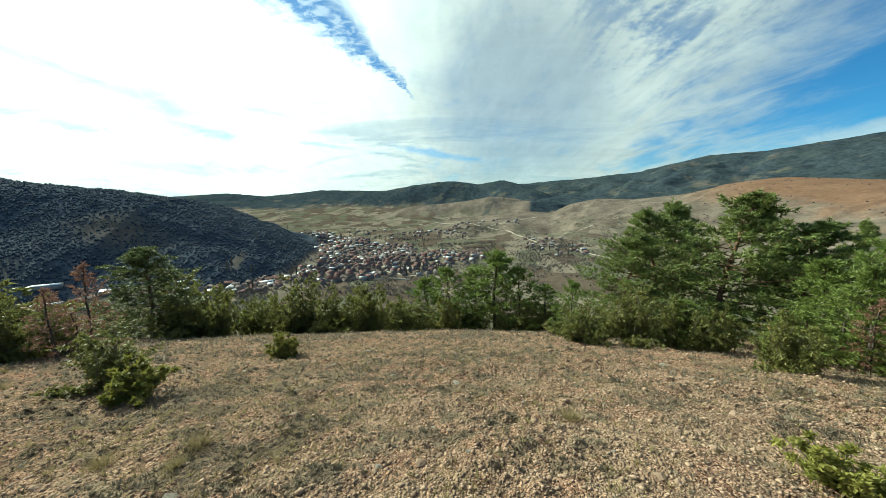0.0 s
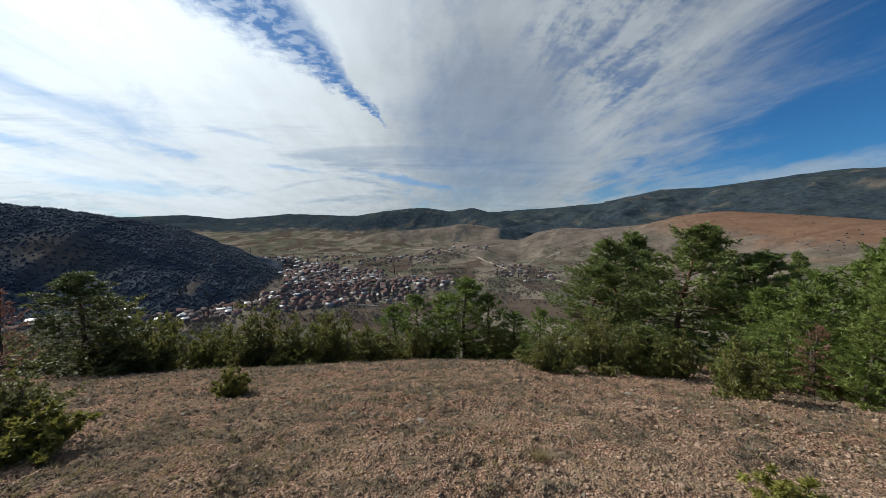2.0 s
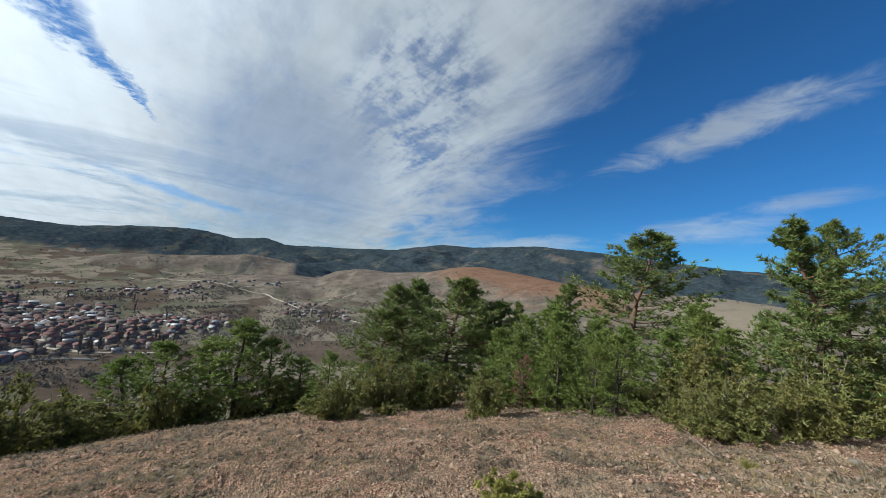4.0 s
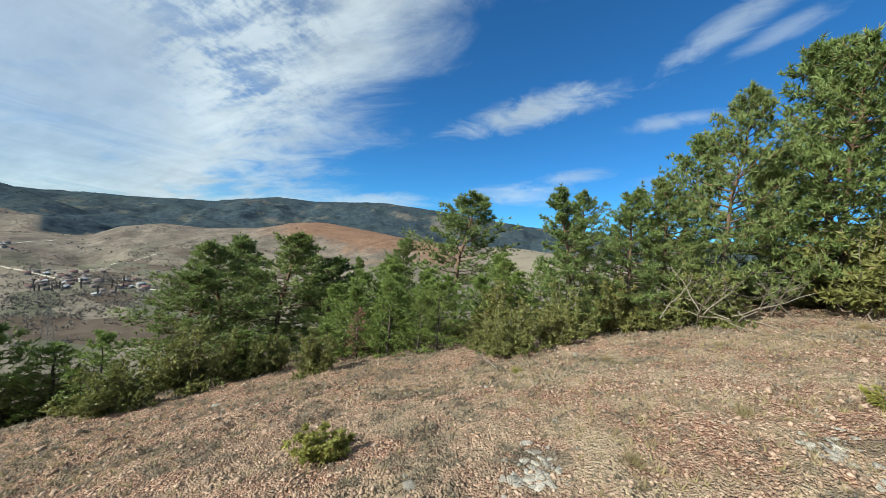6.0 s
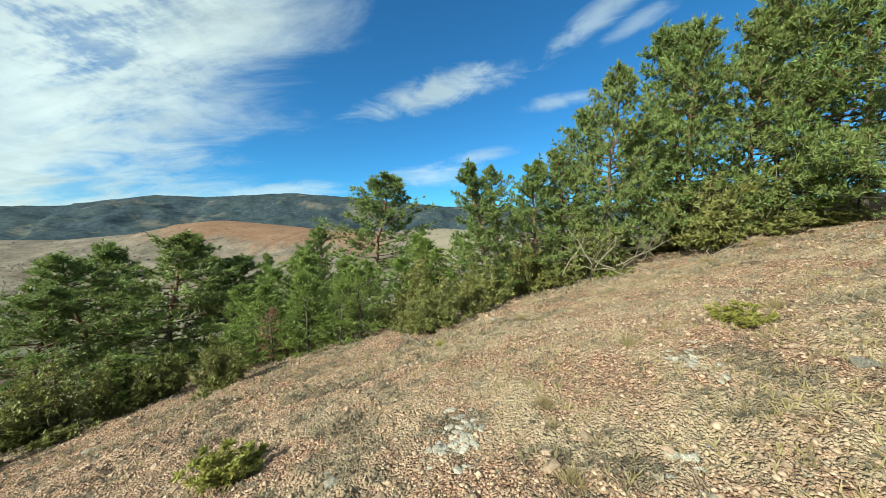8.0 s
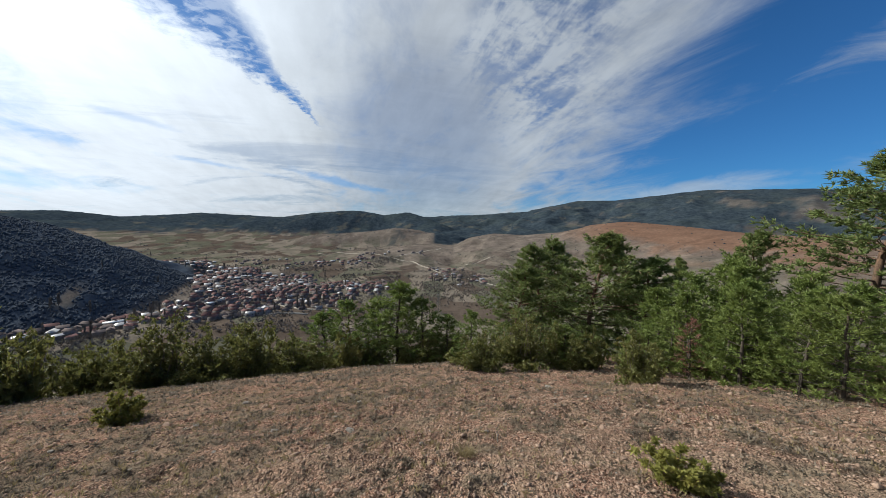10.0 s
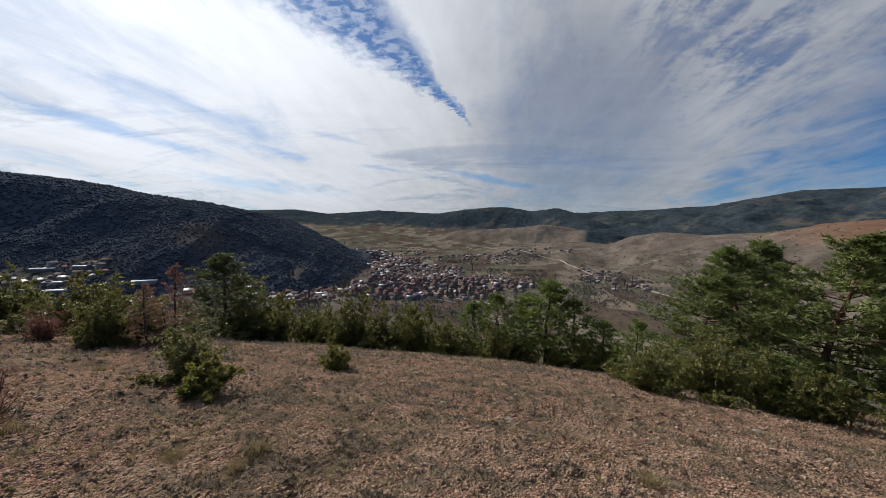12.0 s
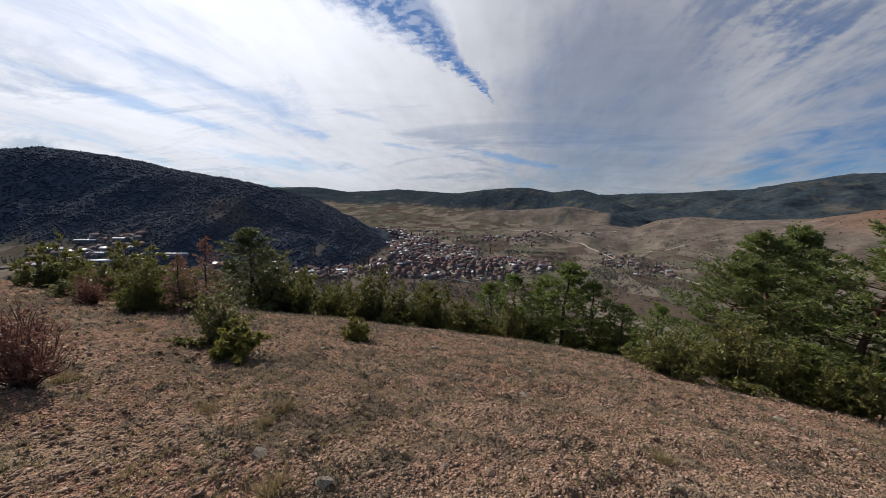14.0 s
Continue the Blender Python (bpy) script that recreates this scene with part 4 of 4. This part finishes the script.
def house_meshes(length, depth, tall, pitch, roof_mat):
    walls = Soup()
    l, d = length / 2, depth / 2
    box_faces(walls, -l, l, -d, d, -3.0, tall)
    for s in (-1, 1):
        walls.put([(s * l, -d, tall), (s * l, d, tall), (s * l, 0, tall + pitch), (s * (l - 0.3), 0, tall + pitch)], [(0, 1, 2), (0, 1, 3)])
    roof = Soup()
    o = 0.6
    k = pitch * (d + o) / d
    ridge = tall + pitch + 0.15
    for s in (-1, 1):
        v = [(-l - o, 0, ridge), (l + o, 0, ridge), (l + o, s * (d + o), ridge - k), (-l - o, s * (d + o), ridge - k)]
        v += [(x, y, z - 0.2) for x, y, z in v]
        roof.put(v, [(0, 1, 2), (0, 2, 3), (4, 6, 5), (4, 7, 6), (2, 6, 7), (2, 7, 3), (1, 5, 6), (1, 6, 2), (0, 3, 7), (0, 7, 4)])
    stack = Soup()
    box_faces(stack, l * 0.4, l * 0.4 + 0.7, -0.9, -0.2, tall, tall + pitch + 1.2)
    pane = Soup()
    box_faces(pane, -0.6, 0.6, -0.08, 0.08, -0.7, 0.7)
    return walls.mesh("wall", WALL_WHITE), roof.mesh("roof", roof_mat), stack.mesh("chimney", ROOF_RED), pane.mesh("window", DARK_PANE)


DARK_PANE = material("dark_window", rough_shader((0.02, 0.022, 0.025), (0.04, 0.042, 0.045), 2.0, 0.2, 0.0, 0.0))


def house(name, length, depth, tall, pitch, roof_mat, label, windows=True):
    ob = tagged(new(name), label, "house" if name == "house" else "shed", "houses of the village" if name == "house" else "long sheds")
    w, r, c, p = house_meshes(length, depth, tall, pitch, roof_mat)
    child("wall", w, ob), child("roof", r, ob)
    if windows:
        child("chimney", c, ob)
        for s in (-0.28, 0.28):
            for side in (-1, 1):
                child("window", p, ob).matrix_basis = pose(s * length, side * depth / 2, tall * 0.6)
    return ob


houses = [house("house", *size) for size in (
    (13, 10, 5.6, 2.6, ROOF_RED, "village house with pale walls and a red tiled roof"),
    (11, 9, 6.2, 2.4, ROOF_RED, "tall village house with pale walls and a red tiled roof"),
    (15, 9, 4.2, 2.2, ROOF_BROWN, "low village house with a weathered brown roof"),
    (12, 10, 5.2, 2.0, ROOF_GREY, "village house with pale walls and a grey metal roof"))]
sheds = [house("long_shed", 34, 13, 4.5, 0.9, ROOF_WHITE, "long farm shed with a bright white sheet roof", False),
         house("long_shed", 22, 11, 4.5, 0.8, ROOF_WHITE, "farm shed with a bright pale sheet roof", False)]
placed = set()


def settle(base, x, y, turn, scale=1.0):
    m = pose(x, y, ground_z(x, y), 0, 0, turn) @ Matrix.Scale(scale, 4)
    if base.name in placed:
        ob = copy_thing(base, Matrix.Identity(4))
    else:
        placed.add(base.name)
        ob = base
    ob.matrix_basis = m
    return ob


spots, far_spots = [], []
vr = random.Random(21)
# the village in stretches of bearing and distance, with how tightly its houses stand
for a0, a1, r0, r1, count, gap in ((-24, -13, 640, 800, 84, 12.0), (-14, 1, 645, 960, 150, 12.0), (-1, 7, 760, 960, 46, 12.0), (-21, -8, 800, 1000, 110, 12.5), (-27, -13, 1000, 1300, 170, 12.5), (-13, -5, 980, 1120, 40, 15),
                                   (-29, -19, 1280, 1760, 150, 14), (-20, -8, 1300, 1700, 26, 18), (-8, 4.5, 1330, 1540, 44, 14), (2, 13, 1500, 1640, 16, 16), (14, 20, 960, 1200, 34, 12), (19, 24, 880, 1050, 12, 14), (-64, -54, 780, 960, 46, 13), (-56, -46, 720, 790, 10, 16), (-38, -21, 640, 740, 44, 13)):
    tries = 0
    got = 0
    while got < count and tries < count * 14:
        tries += 1
        a = radians(vr.uniform(a0, a1))
        r = math.sqrt(vr.uniform(r0 * r0, r1 * r1))
        x, y = r * math.sin(a), r * math.cos(a)
        if any((x - u) ** 2 + (y - v) ** 2 < gap ** 2 for u, v in spots):
            continue
        z, forest = [float(q[0]) for q in land(np.array([x]), np.array([y]))[:2]]
        if z > -88 or forest > 0.5:
            continue
        spots.append((x, y))
        got += 1
        turn = vr.choice((20, 110, 65, 155)) + vr.uniform(-12, 12)
        if r > 860 or len(spots) > 640:
            far_spots.append((x, y, z, turn, vr.uniform(0.75, 1.15), vr.choice((0, 0, 1, 1, 1, 2))))
            continue
        settle(vr.choice((houses[0], houses[0], houses[1], houses[2], houses[2], houses[3])), x, y, turn, vr.uniform(0.75, 1.15))
walls, roofs = Soup(), [Soup(), Soup(), Soup()]
for x, y, z, turn, k, hue in far_spots:
    c, w = math.cos(radians(turn)), math.sin(radians(turn))
    for soup, v, f in ((walls, [(-6, -4.5, -3), (6, -4.5, -3), (6, 4.5, -3), (-6, 4.5, -3), (-6, -4.5, 5), (6, -4.5, 5), (6, 4.5, 5), (-6, 4.5, 5)], [(0, 1, 5), (0, 5, 4), (1, 2, 6), (1, 6, 5), (2, 3, 7), (2, 7, 6), (3, 0, 4), (3, 4, 7)]),
                       (roofs[hue], [(-6.5, -5.2, 4.7), (6.5, -5.2, 4.7), (6.5, 5.2, 4.7), (-6.5, 5.2, 4.7), (-6.5, 0, 7.4), (6.5, 0, 7.4)], [(0, 1, 5), (0, 5, 4), (2, 3, 4), (2, 4, 5), (1, 2, 5), (3, 0, 4)])):
        v = np.array(v, float) * k
        soup.put(np.stack([x + v[:, 0] * c - v[:, 1] * w, y + v[:, 0] * w + v[:, 1] * c, z + v[:, 2]], 1), f)
tagged(new("far_house_walls", walls.mesh("far_house_walls", WALL_WHITE)), "pale walls of the far houses of the village", "houses", kind="stuff")
for soup, mat, hue in zip(roofs, (ROOF_RED, ROOF_BROWN, ROOF_GREY), ("dull red tiled", "weathered brown", "grey metal")):
    tagged(new("far_house_roofs", soup.mesh("far_house_roofs", mat)), hue + " roofs of the far houses of the village", "houses", kind="stuff")
for x, y, turn, big in ((-813, 476, 35, 0), (-728, 443, 30, 0), (-732, 486, 28, 0), (-829, 443, 35, 0), (-615, 491, 30, 0), (-456, 561, 25, 0), (-690, 420, 35, 0), (-585, 462, 30, 0), (-432, 528, 25, 1), (-292, 705, 20, 0), (-246, 712, 70, 1), (-340, 610, 25, 1), (-610, 1500, 30, 0), (-560, 1430, 80, 1), (-110, 1480, 20, 1), (-60, 1500, 30, 1)):
    settle(sheds[big], x, y, turn)


def strip(name, points, wide, mat, label):
    """A road laid over the land."""
    pts = np.array(points, float)
    seg = np.concatenate([[0], np.cumsum(np.hypot(*np.diff(pts, axis=0).T))])
    s = np.arange(0, seg[-1], 8.0)
    c = np.stack([np.interp(s, seg, pts[:, 0]), np.interp(s, seg, pts[:, 1])], 1)
    d = np.gradient(c, axis=0)
    nrm = np.stack([-d[:, 1], d[:, 0]], 1) / np.linalg.norm(d, axis=1)[:, None]
    left, right = c + nrm * wide / 2, c - nrm * wide / 2
    z = np.maximum(np.maximum(land(left[:, 0], left[:, 1])[0], land(right[:, 0], right[:, 1])[0]), land(c[:, 0], c[:, 1])[0]) + 0.9
    v = np.concatenate([np.c_[left, z], np.c_[right, z], np.c_[left, z - 2.5], np.c_[right, z - 2.5]])
    k = len(c)
    f = []
    for i in range(k - 1):
        f += [(i, i + k, i + k + 1), (i, i + k + 1, i + 1), (i, i + 1, i + 2 * k + 1), (i, i + 2 * k + 1, i + 2 * k), (i + k, i + 3 * k, i + 3 * k + 1), (i + k, i + 3 * k + 1, i + k + 1)]
    tagged(new(name, mesh_of(name, v, np.array(f), mat)), label, "road", kind="structure")


strip("road_1", [(268, 1356), (285, 1240), (311, 1091), (322, 985), (361, 940), (377, 830), (400, 740)], 6, TRACK, "pale gravel road winding over the valley floor")
strip("road_2", [(268, 1356), (214, 1415), (92, 1640), (-20, 1768), (-156, 1966)], 5.5, TRACK, "pale gravel road along the foot of the spur")
strip("road_3", [(-150, 760), (-120, 690), (-79, 655), (-33, 637), (20, 615)], 7, TRACK, "pale village lane between the houses")
strip("road_4", [(172, 1450), (260, 1500), (360, 1560), (470, 1640)], 5.5, TRACK, "pale track under the brown spur")
strip("road_5", [(303, 1200), (420, 1180), (560, 1220)], 6, TRACK, "pale farm track between ploughed strips")
strip("road_6", [(-900, 330), (-700, 380), (-560, 430), (-420, 500), (-300, 600), (-200, 640), (-60, 610)], 9, TARMAC, "grey tarmac road along the valley")


def poplar_meshes(seed):
    rng = np.random.default_rng(seed)
    trunk, crown = Soup(), Soup()
    trunk.tube([(0, 0, -1), (0.1, 0, 8), (0, 0.1, 17)], [0.4, 0.28, 0.05], 6)
    z = rng.uniform(3, 16, 70)
    a = rng.uniform(0, 6.28, 70)
    at = np.stack([0.2 * np.cos(a), 0.2 * np.sin(a), z], 1)
    crown.blades(rng, at, np.stack([0.28 * np.cos(a), 0.28 * np.sin(a), np.ones(70)], 1), 4, 5.0, 0.3, 0.12)
    return [("trunk", trunk.mesh("trunk", BARE)), ("crown", crown.mesh("crown", BARE))]


poplar = as_thing("poplar_tree", poplar_meshes(5), "tall bare poplar standing in the valley", "tree", "poplars in the valley")
for i in range(90):
    a0, a1, r0, r1 = ((-8, 2, 640, 700), (-35, -24, 640, 760), (-24, -16, 1250, 1500), (14, 22, 850, 1000), (-66, -50, 640, 760), (-30, 4, 640, 1300))[i % 6]
    a, r = radians(vr.uniform(a0, a1)), vr.uniform(r0, r1)
    settle(poplar, r * math.sin(a), r * math.cos(a), vr.uniform(0, 360), vr.uniform(0.7, 1.2))


def pylon():
    ob = tagged(new("power_pylon"), "grey steel lattice power pylon in the fields", "pylon")
    leg = Soup()
    leg.tube([(2.6, 2.6, -1), (0.6, 0.6, 24)], [0.16, 0.10], 4)
    me = leg.mesh("leg", TARMAC)
    for i in range(4):
        child("leg", me, ob).matrix_basis = pose(0, 0, 0, 0, 0, 90 * i)
    arm = Soup()
    arm.tube([(-4.5, 0, 0), (0, 0, 0.5), (4.5, 0, 0)], [0.08, 0.18, 0.08], 4)
    arm_me = arm.mesh("cross_arm", TARMAC)
    for z in (18, 21.5, 25):
        child("cross_arm", arm_me, ob).matrix_basis = pose(0, 0, z)
    brace = Soup()
    for z in range(0, 24, 3):
        w0, w1 = 2.6 - z * 0.0833, 2.6 - (z + 3) * 0.0833
        brace.tube([(-w0, -w0, z), (w1, -w1, z + 3)], [0.07, 0.07], 3)
        brace.tube([(w0, -w0, z), (-w1, -w1, z + 3)], [0.07, 0.07], 3)
    brace_me = brace.mesh("bracing", TARMAC)
    for i in range(4):
        child("bracing", brace_me, ob).matrix_basis = pose(0, 0, 0, 0, 0, 90 * i)
    return ob


tower = pylon()
tower.matrix_basis = pose(158, 560, ground_z(158, 560), 0, 0, 30) @ Matrix.Scale(1.6, 4)


# ---- the stony hilltop: outcrops, sticks, grass, stones ----
def surface(x, y):
    return land(x, y)[0] + clods(x, y)


def slab_mesh(seed, w, d, t):
    """A flat, broken slab with a chipped outline."""
    rng = np.random.default_rng(seed)
    k = 9
    a = np.sort(rng.uniform(0, 2 * np.pi, k))
    rad = rng.uniform(0.7, 1.1, k)
    x, y = rad * np.cos(a) * w / 2, rad * np.sin(a) * d / 2
    v = np.concatenate([np.stack([x, y, np.full(k, -t)], 1), np.stack([x, y, rng.uniform(0.2, 0.7, k) * t], 1), np.stack([x * 0.75, y * 0.75, rng.uniform(0.8, 1.15, k) * t], 1), [[0, 0, t * 1.1]]])
    f = []
    for i in range(k):
        j = (i + 1) % k
        for b in (0, k):
            f += [(i + b, j + b, j + b + k), (i + b, j + b + k, i + b + k)]
        f.append((i + 2 * k, j + 2 * k, 3 * k))
    return mesh_of("slab", v, np.array(f), PALE_STONE)


slabs = [slab_mesh(i, 0.16, 0.11, 0.013) for i in range(5)]
orng = random.Random(4)
for x, y, wide, count in ((3.17, 0.10, 0.52, 110), (3.92, -2.02, 0.48, 95), (2.2, 1.55, 0.36, 44), (2.5, -1.3, 0.34, 30)):
    z0 = ground_z(x, y)
    rock = tagged(new("rock_outcrop"), "flat outcrop of broken greyish limestone in the soil", "rock", "limestone outcrops")
    rock.location = (x, y, z0)
    for i in range(count):
        dx, dy = orng.gauss(0, wide * 0.36), orng.gauss(0, wide * 0.22)
        s = 0.16 + 0.75 * orng.random() ** 2.2
        child("slab", slabs[i % 5], rock).matrix_basis = pose(dx, dy, float(surface(np.array([x + dx]), np.array([y + dy]))[0]) - z0 - 0.002, -13 + orng.uniform(-11, 11), orng.uniform(-11, 11), orng.uniform(0, 360)) @ Matrix.Scale(s, 4)


def stick_mesh(seed, length):
    rng = np.random.default_rng(seed)
    s = Soup()
    t = np.linspace(0, 1, 7)
    pts = np.stack([t * length, rng.normal(0, 0.02, 7) * length, 0.02 + 0.05 * length * np.abs(rng.normal(0, 0.5, 7))], 1)
    s.tube(pts, 0.014 * (1 - 0.6 * t) * length ** 0.5, 5)
    for g in (0.35, 0.6, 0.8):
        p = np.array([np.interp(g, t, pts[:, c]) for c in range(3)])
        s.tube([p, p + np.array([0.2, rng.choice((-1, 1)) * 0.2, 0.12]) * length], [0.007, 0.002], 4)
    return s.mesh("stick", TWIG)


for i, (x, y, turn, length) in enumerate(((6.3, 1.2, 40, 0.8), (1.85, 3.5, 70, 0.3), (0.25, 2.9, 5, 0.25), (7.0, -1.0, 120, 0.5))):
    tagged(new("fallen_stick", stick_mesh(i, length)), "weathered grey stick lying on stony ground", "stick").matrix_basis = pose(x, y, ground_z(x, y), -13, 0, turn)
pile = tagged(new("brushwood"), "tangle of dead grey branches under the pines", "dead branches")
pile.location = (11.9, -4.1, ground_z(11.9, -4.1))
for i in range(26):
    child("dead_branch", stick_mesh(50 + i, orng.uniform(1.2, 2.4)), pile).matrix_basis = pose(orng.gauss(0, 0.7), orng.gauss(0, 1.3), orng.uniform(0.0, 0.5), orng.uniform(-30, 30), orng.uniform(-50, 10), orng.uniform(0, 360))


def near_scatter(rng, count, r0, r1, power=1.0):
    a = np.radians(rng.uniform(-78, 150, count))
    r = r0 + (r1 - r0) * rng.uniform(0, 1, count) ** power
    return r * np.sin(a), r * np.cos(a)


def make_tufts():
    rng = np.random.default_rng(11)
    soup = Soup()
    x, y = near_scatter(rng, 9000, 0.8, 20, 1.1)
    g = mats_at(x, y) > rng.uniform(0.15, 1.0, len(x))
    x, y = x[g], y[g]
    for k in range(6):
        px, py = x + rng.normal(0, 0.07, len(x)), y + rng.normal(0, 0.07, len(x))
        at = np.stack([px, py, surface(px, py) - 0.01], 1)
        soup.blades(rng, at, np.tile((0, 0, 0.55), (len(at), 1)), 7, 0.042, 0.011, 0.75)
    tagged(new("thyme_mats", soup.mesh("thyme_mats", THYME)), "low grey-green mats of thyme between the stones", "ground plants", kind="stuff")
    # short stubbly clumps that stand up from the soil and throw shadows
    soup = Soup()
    x, y = near_scatter(rng, 24000, 0.9, 20, 0.95)
    g = 0.3 + mats_at(x, y) > rng.uniform(0.0, 1.35, len(x))
    x, y = x[g], y[g]
    at = np.stack([x, y, surface(x, y) - 0.01], 1)
    for near, far, length in ((0, 5, 0.05), (5, 10, 0.075), (10, 99, 0.11)):
        r = np.hypot(x, y)
        some = at[(r >= near) & (r < far)]
        soup.blades(rng, some, np.tile((0, 0, 0.5), (len(some), 1)), 12, length, length * 0.16, 0.7)
    tagged(new("stubble", soup.mesh("stubble", CUSHION)), "stubbly grey-brown clumps of dry herbs on the soil", "ground plants", kind="stuff")
    soup = Soup()
    x, y = near_scatter(rng, 34000, 0.8, 22, 1.0)
    dens = lattice(x, y, 3.0, 13) * 0.6 + lattice(x, y, 0.7, 14) * 0.7 + 0.25 * smooth(-x, 0, 8) + 0.6 * smooth(-y, -2, 4)
    g = dens > rng.uniform(-0.5, 1.2, len(x))
    x, y = x[g], y[g]
    at = np.stack([x, y, surface(x, y) - 0.01], 1)
    soup.blades(rng, at, np.tile((0, 0, 0.7), (len(at), 1)), 7, 0.08, 0.006, 0.6)
    tagged(new("dry_grass", soup.mesh("dry_grass", STRAW)), "thin straw-coloured dry grass on the hilltop", "grass", kind="stuff")


make_tufts()


def make_gravel():
    rng = np.random.default_rng(12)
    unit = np.array([(1, 0, 0), (0, 1, 0), (-1, 0, 0), (0, -1, 0), (0, 0, 1), (0, 0, -1)], float)
    f = np.array([(0, 1, 4), (1, 2, 4), (2, 3, 4), (3, 0, 4), (1, 0, 5), (2, 1, 5), (3, 2, 5), (0, 3, 5)])
    soup = Soup()
    for count, r0, r1, power, size in ((42000, 0.8, 6.5, 0.75, 0.0122), (28000, 5, 14, 0.8, 0.0185), (7000, 12, 24, 0.9, 0.028)):
        x, y = near_scatter(rng, count, r0, r1, power)
        g = mats_at(x, y) < rng.uniform(0.0, 1.15, count)
        x, y = x[g], y[g]
        k = len(x)
        s = size * np.exp(rng.normal(0, 0.42, k))
        v = unit[None] * (1 + rng.uniform(-0.4, 0.4, (k, 6, 3))) * (np.stack([s, s * rng.uniform(0.55, 1, k), s * rng.uniform(0.35, 0.7, k)], 1))[:, None]
        a = rng.uniform(0, 6.28, k)
        c, w = np.cos(a)[:, None], np.sin(a)[:, None]
        v = np.stack([v[..., 0] * c - v[..., 1] * w, v[..., 0] * w + v[..., 1] * c, v[..., 2]], -1)
        v += np.stack([x, y, surface(x, y) + s * 0.22], 1)[:, None]
        soup.put(v.reshape(-1, 3), (f[None] + np.arange(k)[:, None, None] * 6).reshape(-1, 3))
    tagged(new("gravel", soup.mesh("gravel", STONE)), "pinkish grey limestone gravel strewn over the hilltop", "gravel", kind="stuff")


make_gravel()


def stone_mesh(seed, mat):
    """An angular stone of unit size, cut from a twenty-sided lump."""
    rng = np.random.default_rng(seed)
    bm = bmesh.new()
    bmesh.ops.create_icosphere(bm, subdivisions=1, radius=1.0)
    for v in bm.verts:
        v.co = Vector(v.co) * rng.uniform(0.72, 1.15)
        v.co.z = max(v.co.z, -0.5) * 0.62
    me = bpy.data.meshes.new("stone")
    bm.to_mesh(me)
    bm.free()
    me.materials.append(mat)
    return me


stone_data = [stone_mesh(i, STONE if i % 4 else PALE_STONE) for i in range(10)]
ground = bpy.data.objects["ground"]
srng = random.Random(9)
for i in range(300):
    a = radians(srng.uniform(-60, 125))
    r = 1.4 + 7.0 * srng.random() ** 0.9
    x, y = r * math.sin(a), r * math.cos(a)
    s = 0.021 * math.exp(srng.gauss(0, 0.4)) * (0.85 + 0.06 * r)
    z = float(surface(np.array([x]), np.array([y]))[0])
    child("stone", stone_data[i % 10], ground).matrix_basis = pose(x, y, z + s * 0.15, srng.uniform(-15, 15), srng.uniform(-15, 15), srng.uniform(0, 360)) @ Matrix.Diagonal((s * srng.uniform(0.9, 1.6), s, s * srng.uniform(0.6, 1.0), 1))

# larger stones and grass tufts that stand out
BIG_STONES = [(-2.02, 2.08, 0.17), (-1.98, 4.19, 0.10), (-1.74, 3.24, 0.10), (0.28, 4.04, 0.13), (-1.33, 1.87, 0.16), (-0.23, 2.46, 0.14), (1.83, 6.10, 0.12), (2.62, -0.57, 0.15), (2.75, 1.00, 0.20),
              (2.52, 0.54, 0.16), (3.42, -2.89, 0.22), (3.76, -2.70, 0.12), (5.18, 1.47, 0.11), (3.39, 3.52, 0.15), (-2.24, 6.10, 0.16), (-2.77, 6.42, 0.18), (1.67, 2.28, 0.12)]
for i, (x, y, w) in enumerate(BIG_STONES):
    rock = tagged(new("rock", stone_data[i % 10]), "pale angular limestone rock half sunk in soil", "rock", "rocks on the hilltop")
    z = float(surface(np.array([x]), np.array([y]))[0])
    rock.matrix_basis = pose(x, y, z + 0.02 * w, srng.uniform(-12, 12), srng.uniform(-12, 12), srng.uniform(0, 360)) @ Matrix.Diagonal((w * 0.5, w * 0.36, w * 0.32, 1))


def tuft_mesh(seed, mat):
    rng = np.random.default_rng(seed)
    soup = Soup()
    at = np.concatenate([rng.normal(0, 0.05, (60, 2)), np.full((60, 1), -0.01)], 1)
    soup.blades(rng, at, np.concatenate([at[:, :2] * 6, np.full((60, 1), 0.9)], 1), 4, 0.15, 0.003, 0.35)
    return soup.mesh("grass_tuft", mat)


tufts = [tuft_mesh(1, STRAW), tuft_mesh(2, STRAW), tuft_mesh(3, SHRUB)]
for i, (x, y, k) in enumerate([(6.23, 0.84, 1.2), (-2.42, 2.86, 1.3), (1.38, 3.32, 1.3), (-3.08, 2.60, 1.2), (-2.39, 2.56, 1.1), (-1.59, 1.69, 1.5), (-5.21, 2.65, 1.6), (2.50, -0.70, 1.0), (5.00, -3.43, 1.3), (3.48, -0.63, 1.0), (4.64, -1.71, 1.0),
                               (6.9, -0.6, 1.3), (8.3, -2.6, 1.4), (10.2, -5.5, 1.6), (11.6, -7.6, 1.8), (-7.4, 5.0, 1.4), (-8.6, 5.9, 1.3)]):
    tuft = tagged(new("grass_tuft", tufts[2 if i == 0 else i % 2]), "tuft of dry straw-coloured grass between stones", "grass tuft", "grass tufts")
    tuft.matrix_basis = pose(x, y, float(surface(np.array([x]), np.array([y]))[0]), 0, 0, i * 67) @ Matrix.Scale(k * 0.7, 4)
